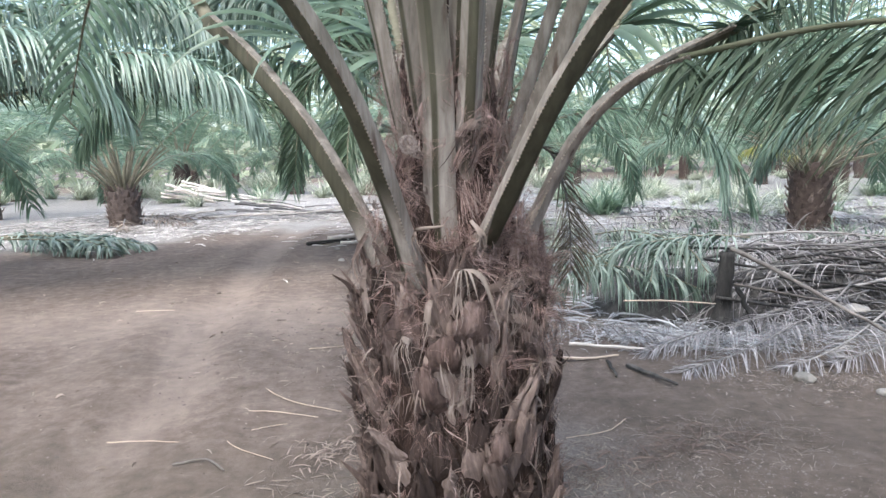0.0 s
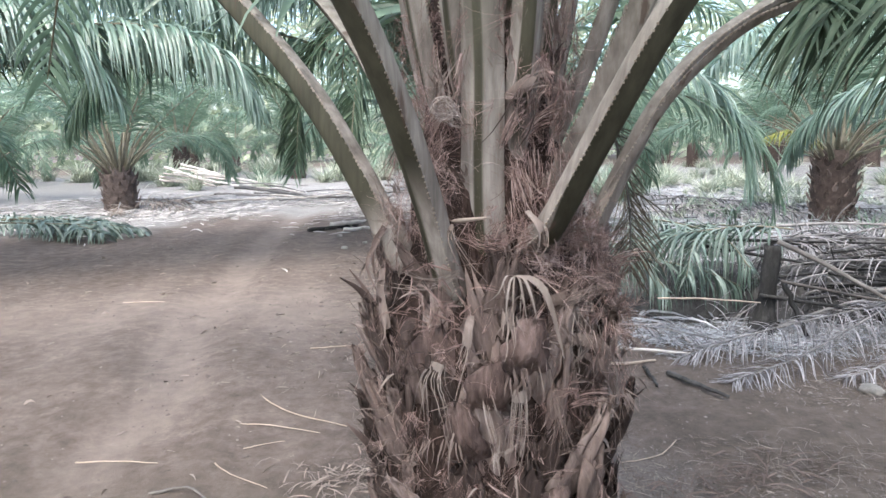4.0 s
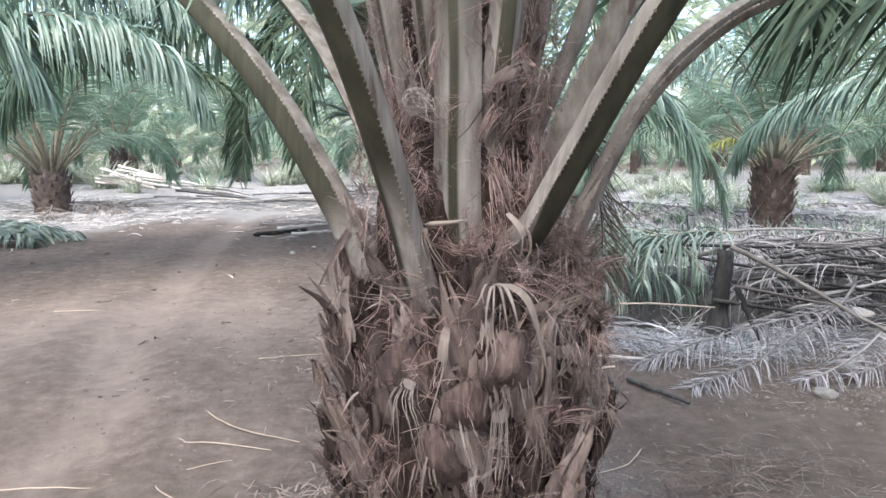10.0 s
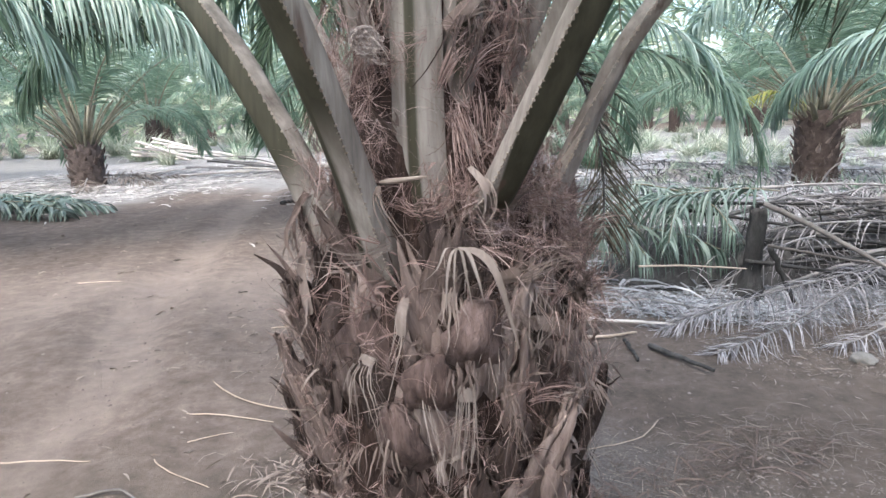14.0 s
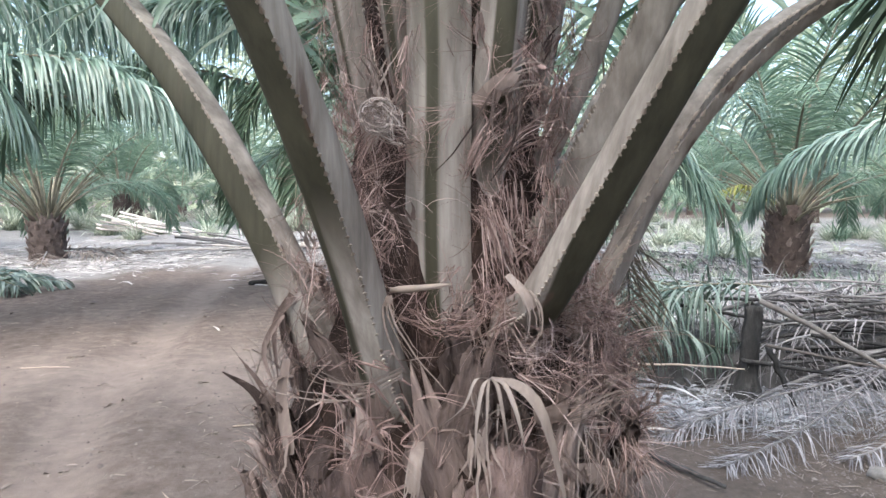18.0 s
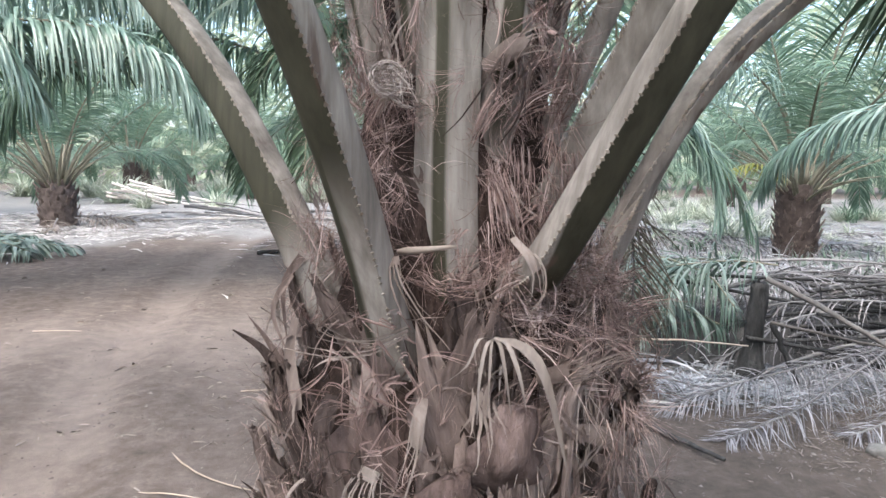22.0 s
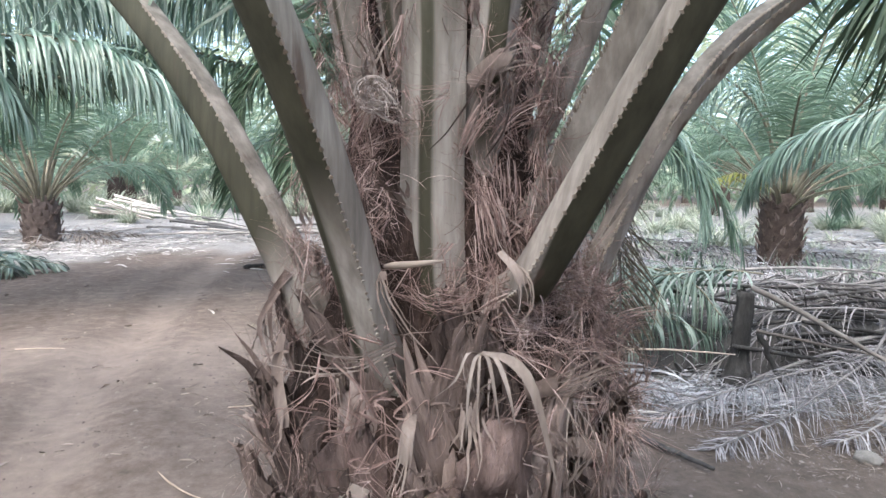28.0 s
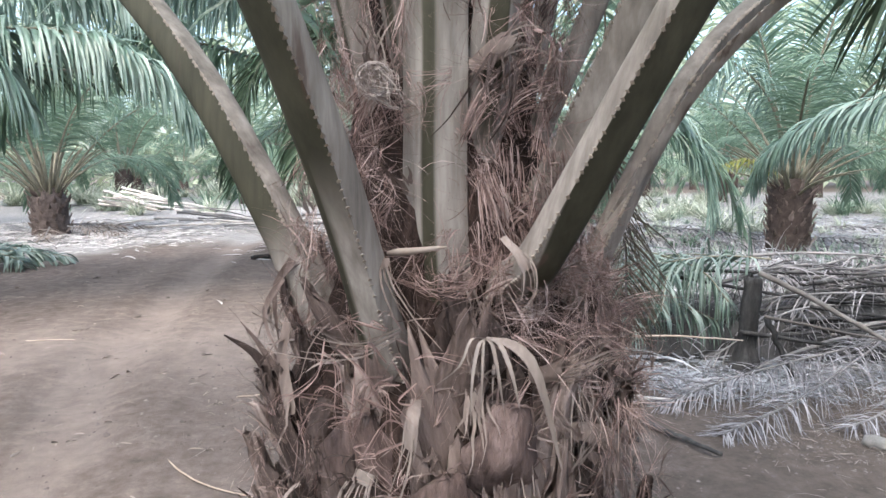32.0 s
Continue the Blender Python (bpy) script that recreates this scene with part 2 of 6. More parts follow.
def ground_material():
    """Trodden grey-brown earth: pale along the track, damp and dark beside it, shade painted in at the near edge, grey
    with litter under the palms.
    """
    m, nodes, links, b = mat("trodden earth", 0.92, 0.2)
    co = nodes.new("ShaderNodeTexCoord")
    n1 = node(nodes, "TexNoise", Scale=0.9, Detail=8.0, Roughness=0.65)
    n2 = node(nodes, "TexNoise", Scale=7.0, Detail=12.0, Roughness=0.78)
    n3 = node(nodes, "TexNoise", Scale=70.0, Detail=6.0, Roughness=0.75)
    vo = node(nodes, "TexVoronoi", Scale=28.0)
    for n in (n1, n2, n3, vo):
        links.new(co.outputs["Object"], n.inputs["Vector"])
    at = nodes.new("ShaderNodeVertexColor")
    at.layer_name = "cover"
    sep = nodes.new("ShaderNodeSeparateColor")
    links.new(at.outputs[0], sep.inputs[0])
    soil = ramp(nodes, [(0.32, (0.055, 0.043, 0.0375)), (0.5, (0.103, 0.081, 0.0717)), (0.68, (0.178, 0.141, 0.126))])
    links.new(n2.outputs[0], soil.inputs[0])
    damp_and_shade = ramp(nodes, [(0.3, (0.055, 0.0435, 0.037)), (0.55, (0.101, 0.081, 0.0695)), (0.75, (0.16, 0.13, 0.114))])
    links.new(n2.outputs[0], damp_and_shade.inputs[0])
    dust = ramp(nodes, [(0.3, (0.124, 0.0995, 0.089)), (0.7, (0.207, 0.167, 0.151))])
    links.new(n2.outputs[0], dust.inputs[0])
    litter = ramp(nodes, [(0.30, (0.05, 0.047, 0.048)), (0.45, (0.16, 0.151, 0.151)), (0.62, (0.32, 0.308, 0.308)), (0.75, (0.48, 0.463, 0.463))])
    links.new(n3.outputs[0], litter.inputs[0])
    col = mixed(nodes, links, sep.outputs[1], soil.outputs[0], damp_and_shade.outputs[0])
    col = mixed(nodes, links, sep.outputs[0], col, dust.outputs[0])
    col = mixed(nodes, links, sep.outputs[2], col, litter.outputs[0])
    broad = ramp(nodes, [(0.3, (0.78, 0.78, 0.78)), (0.7, (1.12, 1.12, 1.12))])
    links.new(n1.outputs[0], broad.inputs[0])
    col = mixed(nodes, links, 1.0, col, broad.outputs[0], "MULTIPLY")
    speck = ramp(nodes, [(0.0, (1, 1, 1)), (0.05, (1, 1, 1)), (0.09, (0, 0, 0))])
    links.new(vo.outputs["Distance"], speck.inputs[0])
    some = ramp(nodes, [(0.56, (0, 0, 0)), (0.62, (0.8, 0.8, 0.8))])
    links.new(n2.outputs[0], some.inputs[0])
    both = mixed(nodes, links, 1.0, speck.outputs[0], some.outputs[0], "MULTIPLY")
    col = mixed(nodes, links, both, col, (0.36, 0.325, 0.30))
    links.new(col, b.inputs["Base Color"])
    h = node(nodes, "Math")
    h.operation = "ADD"
    links.new(n2.outputs[0], h.inputs[0])
    links.new(n3.outputs[0], h.inputs[1])
    bumped(nodes, links, b, h.outputs[0], 0.6, 0.012)
    return m


EARTH = ground_material()

# ---- building helpers ----
rng = random.Random(7)
UP = Vector((0, 0, 1))


def mesh_of(name, verts, faces, material, smooth=True):
    me = bpy.data.meshes.new(name)
    me.from_pydata(verts, [], faces)
    me.materials.append(material)
    if smooth:
        me.polygons.foreach_set("use_smooth", [True] * len(me.polygons))
    return me


def piece(name, me, parent=None, m=None, label=""):
    """One mesh object, under a thing or under a part."""
    ob = new(name, me)
    if parent is not None:
        ob.parent = parent
    if m is not None:
        ob.matrix_basis = m
    if label:
        ob["label"] = label
    return ob


def thing(name, label, category, group="", kind="", m=None, data=None):
    ob = new(name, data)
    if m is not None:
        ob.matrix_basis = m
    return tagged(ob, label, category, group, kind)


class Soup:
    """Vertices and faces of many small pieces that become one mesh."""

    def __init__(self):
        self.v, self.f = [], []

    def add(self, verts, faces):
        k = len(self.v)
        self.v.extend(verts)
        self.f.extend([tuple(i + k for i in f) for f in faces])

    def mesh(self, name, material, smooth=True):
        return mesh_of(name, self.v, self.f, material, smooth)


def spline(points, n):
    """n + 1 points along a smooth curve through the given ones."""
    p = [Vector(q) for q in points]
    p = [2 * p[0] - p[1]] + p + [2 * p[-1] - p[-2]]
    out, spans = [], len(p) - 3
    for k in range(n + 1):
        u = k / n * spans
        i = min(int(u), spans - 1)
        t = u - i
        a, b, c, d = p[i : i + 4]
        out.append(0.5 * (2 * b + (c - a) * t + (2 * a - 5 * b + 4 * c - d) * t * t + (3 * b - a - 3 * c + d) * t ** 3))
    return out


def tube(path, radii, sides=6, squash=1.0, wobble=0.0, r=rng):
    """A tapered round bar along a path, closed at both ends."""
    verts, faces = [], []
    side = None
    for k, p in enumerate(path):
        t = (path[min(k + 1, len(path) - 1)] - path[max(k - 1, 0)]).normalized()
        if side is None:
            side = t.cross(UP if abs(t.z) < 0.9 else Vector((1, 0, 0))).normalized()
        side = (side - t * side.dot(t)).normalized()
        lift = side.cross(t)
        for j in range(sides):
            a = 2 * math.pi * j / sides
            w = radii[k] * (1 + wobble * r.uniform(-1, 1))
            verts.append(p + side * (w * math.cos(a)) + lift * (w * squash * math.sin(a)))
    for k in range(len(path) - 1):
        for j in range(sides):
            a, b = k * sides + j, k * sides + (j + 1) % sides
            faces.append((a, b, b + sides, a + sides))
    faces.append(tuple(range(sides - 1, -1, -1)))
    faces.append(tuple(range((len(path) - 1) * sides, len(path) * sides)))
    return verts, faces


def ribbon(path, widths, across, cup=0.0):
    """A flat strip along a path; cup folds it along its middle."""
    verts, faces = [], []
    n = 3 if cup else 2
    for k, p in enumerate(path):
        t = (path[min(k + 1, len(path) - 1)] - path[max(k - 1, 0)]).normalized()
        s = across - t * across.dot(t)
        s = s.normalized() if s.length > 1e-5 else t.orthogonal().normalized()
        w = widths[k] / 2
        verts.append(p - s * w)
        if cup:
            verts.append(p + s.cross(t) * (w * cup))
        verts.append(p + s * w)
    for k in range(len(path) - 1):
        for j in range(n - 1):
            a = k * n + j
            faces.append((a, a + 1, a + n + 1, a + n))
    return verts, faces


def leaflet(root, way, across, length, width, droop, r, segments=5, cup=0.35):
    """One palm leaflet: a narrow folded blade that sags towards its tip."""
    p, d, path = root.copy(), way.normalized(), [root.copy()]
    step = length / segments
    for k in range(segments):
        d = (d + Vector((r.uniform(-0.05, 0.05), r.uniform(-0.05, 0.05), -droop * (0.35 + 0.65 * k / segments)))).normalized()
        p = p + d * step
        path.append(p)
    shape = [0.45, 1.0, 0.95, 0.75, 0.45, 0.06] if segments == 5 else [0.5] + [1 - (k / segments) ** 2 + 0.04 for k in range(1, segments + 1)]
    return ribbon(path, [width * s for s in shape], across, cup)


def frond_parts(points, bare, pairs, length, width, droop, r, foot=0.05, tip=0.006, spread=0.9, segments=5, skip=0.0, lift=0.25, n=40, mess=0.0, sweep=1.0, young=1.0):
    """The stalk (path, radii) and leaflets of one frond whose stalk runs through the points; bare: share without leaflets."""
    path = spline(points, n)
    radii = [foot + (tip - foot) * (k / n) ** 0.8 for k in range(n + 1)]
    blades = []
    for k in range(pairs):
        u = bare + (1 - bare) * (k + 0.5) / pairs
        i = min(int(u * n), n - 1)
        p = path[i].lerp(path[i + 1], u * n - i)
        t = (path[i + 1] - path[i]).normalized()
        side = t.cross(UP)
        side = side.normalized() if side.length > 0.05 else Vector((1, 0, 0))
        up = side.cross(t)
        v = (u - bare) / (1 - bare)
        size = length * (0.45 + 0.75 * math.sin(math.pi * min(1, v * 0.82 + 0.14))) * 0.9 * (young + (1 - young) * min(1, v * 2.2))
        for s in (-1, 1):
            if r.random() < skip:
                continue
            way = side * s * spread + t * ((0.35 + 0.75 * v) * sweep + r.uniform(-0.15, 0.15)) + up * (lift + r.uniform(-0.3, 0.3))
            way = way + Vector((r.uniform(-1, 1), r.uniform(-1, 1), r.uniform(-1, 1))) * mess
            q = p + t * r.uniform(-0.01, 0.01)
            blades.append(leaflet(q, way, t + up * r.uniform(-0.5, 0.5), size * r.uniform(0.85, 1.1), width * r.uniform(0.8, 1.15), droop * r.uniform(0.6, 1.4), r, segments))
    return path, radii, blades


def put_frond(name, parent, parts, stalk, blade, m=None, split=False, label="", sides=6, squash=0.8):
    """A frond under a palm: its stalk carries the leaflets, one by one or joined."""
    path, radii, blades = parts
    ob = piece(name, mesh_of("stalk", *tube(path, radii, sides, squash), stalk), parent, m, label)
    if split:
        for v, f in blades:
            piece("leaflet", mesh_of("leaflet", v, f, blade), ob)
    else:
        s = Soup()
        for v, f in blades:
            s.add(v, f)
        tagged(piece("foliage", s.mesh("foliage", blade), ob), kind="stuff")
    return ob


# ---- ground ----
TRACK = [Vector(p) for p in ((-1.6, -3), (-1.75, 1.5), (-1.95, 3.4), (-2.1, 4.6), (-2.65, 5.6), (-3.0, 7.0), (-3.95, 10.8), (-4.6, 14.0), (-5.6, 18.5), (-5.6, 34))]
TRACK_B = [Vector(p) for p in ((-9.0, 5.2), (-5.5, 6.1), (-3.6, 6.5), (-2.0, 6.6), (-0.6, 7.4))]


def off_track(x, y, line=TRACK):
    p, best = Vector((x, y)), 1e9
    for a, b in zip(line, line[1:]):
        ab = b - a
        u = max(0, min(1, (p - a).dot(ab) / ab.length_squared))
        best = min(best, (p - a - ab * u).length)
    return best


def land(x, y):
    """The height of the ground without its fine relief."""
    k = max(0.0, min(1.0, (y - 8) / 8))
    k = k * k * (3 - 2 * k)
    return k * max(-0.22, min(0.0, -0.034 * x))


def relief(x, y):
    d = off_track(x, y) if -12 < x < 6 and -5 < y < 30 else 9
    rut = -0.035 * math.exp(-((d / 0.22) ** 2)) + 0.018 * math.exp(-(((d - 0.45) / 0.2) ** 2))
    h = 0.035 * noise.noise((x * 0.7, y * 0.7, 0)) + 0.014 * noise.noise((x * 3.1, y * 3.1, 4)) + 0.006 * noise.noise((x * 11, y * 11, 8))
    return h + rut


def ground_z(x, y):
    return land(x, y) + relief(x, y)


def step_axis(lo, hi, fine, far):
    a = list(np.arange(lo, hi, fine))
    s, p, q = fine, a[0], a[-1]
    left, right = [], []
    while q < far or p > -far:
        s *= 1.17
        p, q = p - s, q + s
        left.append(p)
        right.append(q)
    return [float(v) for v in left[::-1] + a + right]


def smooth(a, b, v):
    k = max(0.0, min(1.0, (v - a) / (b - a)))
    return k * k * (3 - 2 * k)


def build_ground():
    xs, ys = step_axis(-6.5, 5.0, 0.07, 420), step_axis(1.5, 13.0, 0.07, 420)
    verts, cover = [], []
    for y in ys:
        for x in xs:
            near = -30 < x < 30 and -20 < y < 50
            verts.append((x, y, ground_z(x, y) if near else land(x, y)))
            w = d = l = 0.0
            if near:
                j = 0.22 * noise.noise((x * 1.3, y * 1.3, 2))
                t = off_track(x, y)
                w = 1.0 * math.exp(-(((t + 0.35 * j) / (0.16 + 0.008 * y)) ** 4)) + 0.3 * math.exp(-((t / 0.6) ** 2)) + 0.4 * math.exp(-(((t - 0.85 + 0.5 * j) / 0.22) ** 2))
                w += 0.75 * math.exp(-(((off_track(x, y, TRACK_B) + 2 * j) / 0.75) ** 2))
                # shade painted into the near earth: less dust, more of the dark tone
                w *= 0.25 + 0.75 * smooth(3.1, 4.4, y + 0.5 * j)
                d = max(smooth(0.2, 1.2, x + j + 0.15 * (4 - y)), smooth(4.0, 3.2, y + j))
                edge = x - (0.7 + 0.0 * y) + 3 * j
                l = smooth(5.3, 6.6, y + 1.5 * j) * smooth(0.2, 1.6, edge)
                l = max(l, smooth(13.8, 16.5, y + 4 * j - 0.3 * max(0, x + 5)) * 0.95, smooth(-6.2, -7.6, x + 3 * j) * smooth(11.0, 12.5, y + 2 * j) * 0.9)
                l = max(l, 0.3 * smooth(0.55, 0.0, math.hypot(x - 0.2, y - 3.2) - 0.55 + j))
            cover.append((min(1, max(0, w)), d, l, 1))
    n = len(xs)
    faces = [(r * n + c, r * n + c + 1, (r + 1) * n + c + 1, (r + 1) * n + c) for r in range(len(ys) - 1) for c in range(n - 1)]
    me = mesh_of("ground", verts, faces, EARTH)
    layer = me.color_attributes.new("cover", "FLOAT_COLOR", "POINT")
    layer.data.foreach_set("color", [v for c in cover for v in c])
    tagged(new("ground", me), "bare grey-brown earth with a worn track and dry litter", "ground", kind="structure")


build_ground()

# ---- the near palm ----
CX, CY, FOOT = 0.0, 2.80, 0.10
palm = thing("oil_palm", "oil palm with shaggy brown leaf bases and thorny grey-green stalks", "palm tree", m=pose(CX, CY, FOOT))


def core_radius(z):
    return 0.335 - 0.10 * smooth(0.88, 1.15, z) - 0.06 * smooth(1.2, 1.55, z) - 0.05 * smooth(1.6, 2.1, z) + 0.05 * smooth(0.25, -0.1, z)


def build_core():
    rings, sides, verts, faces = 60, 48, [], []
    for k in range(rings):
        z = -0.25 + 2.68 * k / (rings - 1)
        for j in range(sides):
            a = 2 * math.pi * j / sides
            r = core_radius(z) + 0.028 * noise.noise((math.cos(a) * 3, math.sin(a) * 3, z * 5)) + 0.012 * noise.noise((math.cos(a) * 11, math.sin(a) * 11, z * 17))
            verts.append((r * math.cos(a), r * math.sin(a), z))
    for k in range(rings - 1):
        for j in range(sides):
            a, b = k * sides + j, k * sides + (j + 1) % sides
            faces.append((a, b, b + sides, a + sides))
    faces.append(tuple(range((rings - 1) * sides, rings * sides)))
    piece("trunk", mesh_of("trunk", verts, faces, CORE), palm, label="fibrous palm trunk coloured dark for shaded gaps")


build_core()


def boot_mesh(r, kind):
    """An old leaf base: x across, y outwards, z up along the trunk. kind: pointed, split or egg."""
    cols, rows = 10, 9
    w0 = r.uniform(0.062, 0.095)
    tall = {"egg": 0.21, "pointed": 0.28, "split": 0.25}[kind] * r.uniform(0.85, 1.15)
    curl = r.uniform(-0.015, 0.03)
    bend = r.uniform(-0.035, 0.035)
    verts, faces = [], []
    seed = r.uniform(0, 99)
    for face in (0, 1):
        for k in range(rows):
            u = k / (rows - 1)
            if kind == "egg":
                half, thick = w0 * 0.85 * math.sin(math.pi * (0.36 + 0.56 * u)) ** 0.6, 0.036 * math.sin(math.pi * (0.12 + 0.82 * u))
            else:
                half, thick = w0 * (1 - (0.9 if kind == "pointed" else 0.62) * u ** 1.25), 0.034 * (1 - 0.72 * u)
            for j in range(cols):
                s = 2 * j / (cols - 1) - 1
                ragged = 0.0
                if kind != "egg":
                    ragged = 0.05 * noise.noise((s * 3.1, seed, 3)) * u
                    if kind == "split" and k >= rows - 2:
                        ragged += 0.11 * noise.noise((j * 1.7, seed, 11)) * (k - rows + 3) / 2
                out = thick * (1 - abs(s) ** 2.2) * (1 if face == 0 else 0.0)
                out += 0.016 * noise.noise((s * 1.7, u * 2.5, seed)) + 0.006 * noise.noise((s * 6, u * 7, seed)) + 0.011 * noise.noise((s * 9, u * 1.6, seed + 5))
                out += curl * u ** 2.4 if kind != "egg" else 0
                out -= 0.075 * (1 - u) ** 2.5
                if face == 1:
                    out -= 0.006
                edge = 0.03 * noise.noise((u * 6, s * 2, seed + 9)) * abs(s)
                verts.append((half * s + edge + bend * u * u, out, tall * u + ragged - 0.04))
    n = cols * rows
    for k in range(rows - 1):
        for j in range(cols - 1):
            a = k * cols + j
            faces.append((a, a + 1, a + cols + 1, a + cols))
            b = n + a
            faces.append((b + cols, b + cols + 1, b + 1, b))
    for k in range(rows - 1):
        a, b = k * cols, k * cols + cols - 1
        faces.append((a + cols, n + a + cols, n + a, a))
        faces.append((b, n + b, n + b + cols, b + cols))
    t = (rows - 1) * cols
    for j in range(cols - 1):
        faces.append((t + j, t + j + 1, n + t + j + 1, n + t + j))
        faces.append((n + j, n + j + 1, j + 1, j))
    # frayed fibres along the broken rim
    for _ in range(16):
        if r.random() < 0.65:
            base = Vector(verts[(rows - 1) * cols + r.randrange(cols)])
            way = Vector((r.gauss(0, 0.5), r.uniform(-0.1, 0.7), r.uniform(0.2, 1.0)))
        else:
            k = r.randrange(3, rows)
            base = Vector(verts[k * cols + r.choice((0, cols - 1))])
            way = Vector((math.copysign(r.uniform(0.3, 1.0), base.x), r.uniform(0, 0.5), r.uniform(-0.8, 0.8)))
        size, d, path = r.uniform(0.02, 0.07), way.normalized(), [base]
        for _ in range(4):
            d = (d + Vector((r.uniform(-0.3, 0.3), r.uniform(-0.3, 0.3), r.uniform(-0.45, 0.1)))).normalized()
            path.append(path[-1] + d * (size / 4))
        w = r.uniform(0.0015, 0.006)
        v, f = ribbon(path, [w, w, w * 0.8, w * 0.5, w * 0.1], Vector((r.uniform(-1, 1), r.uniform(-1, 1), 0.2)))
        at = len(verts)
        verts.extend(v)
        faces.extend([tuple(i + at for i in q) for q in f])
    return mesh_of("leaf_base", verts, faces, BOOT)


def around(phi, z, out, lean=0.0, turn=0.0, scale=1.0):
    """On the trunk: at an angle and height, facing outwards, leaning away from the axis."""
    a = radians(phi)
    return Matrix.Translation((out * math.cos(a), out * math.sin(a), z)) @ pose(0, 0, 0, 0, 0, phi - 90) @ pose(0, 0, 0, -lean, turn, 0) @ Matrix.Diagonal((scale, scale, scale, 1))


def build_boots():
    r = random.Random(21)
    kinds = {k: [boot_mesh(r, k) for _ in range(8)] for k in ("egg", "pointed", "split")}
    count = 225
    for i in range(count):
        z = -0.13 + 1.15 * i / count + r.uniform(-0.03, 0.03)
        phi = (i * 137.508 + r.uniform(-9, 9)) % 360
        left = 150 < phi < 245
        pick = r.random()
        kind = "pointed" if pick < (0.6 if left else 0.5) else "split" if pick < 0.97 else "egg"
        lean = r.uniform(0, 7) if kind == "egg" else r.uniform(0, 20) if left else r.uniform(-6, 14)
        size = r.uniform(0.9, 1.4) * (1 - 0.42 * smooth(0.65, 0.9, z)) * (0.8 if left else 1)
        piece("leaf_base", r.choice(kinds[kind]), palm, around(phi, z, core_radius(min(z, 0.9)) - 0.02 + r.uniform(-0.02, 0.035), lean, r.uniform(-20, 20), size))
    # blunt bulging bases low on the side that faces the track
    for k, (phi, z, s) in enumerate(((284, 0.82, 0.98), (270, 0.725, 0.85), (262, 0.585, 0.88), (300, 0.36, 0.8))):
        piece("leaf_base", kinds["egg"][k + 2], palm, around(phi, z, core_radius(z) + (0.05 if z > 0.7 else 0.045), 3, r.uniform(-8, 8), s), label="blunt smooth pinkish-brown leaf base").material_slots[0].material = PINKBASE


build_boots()


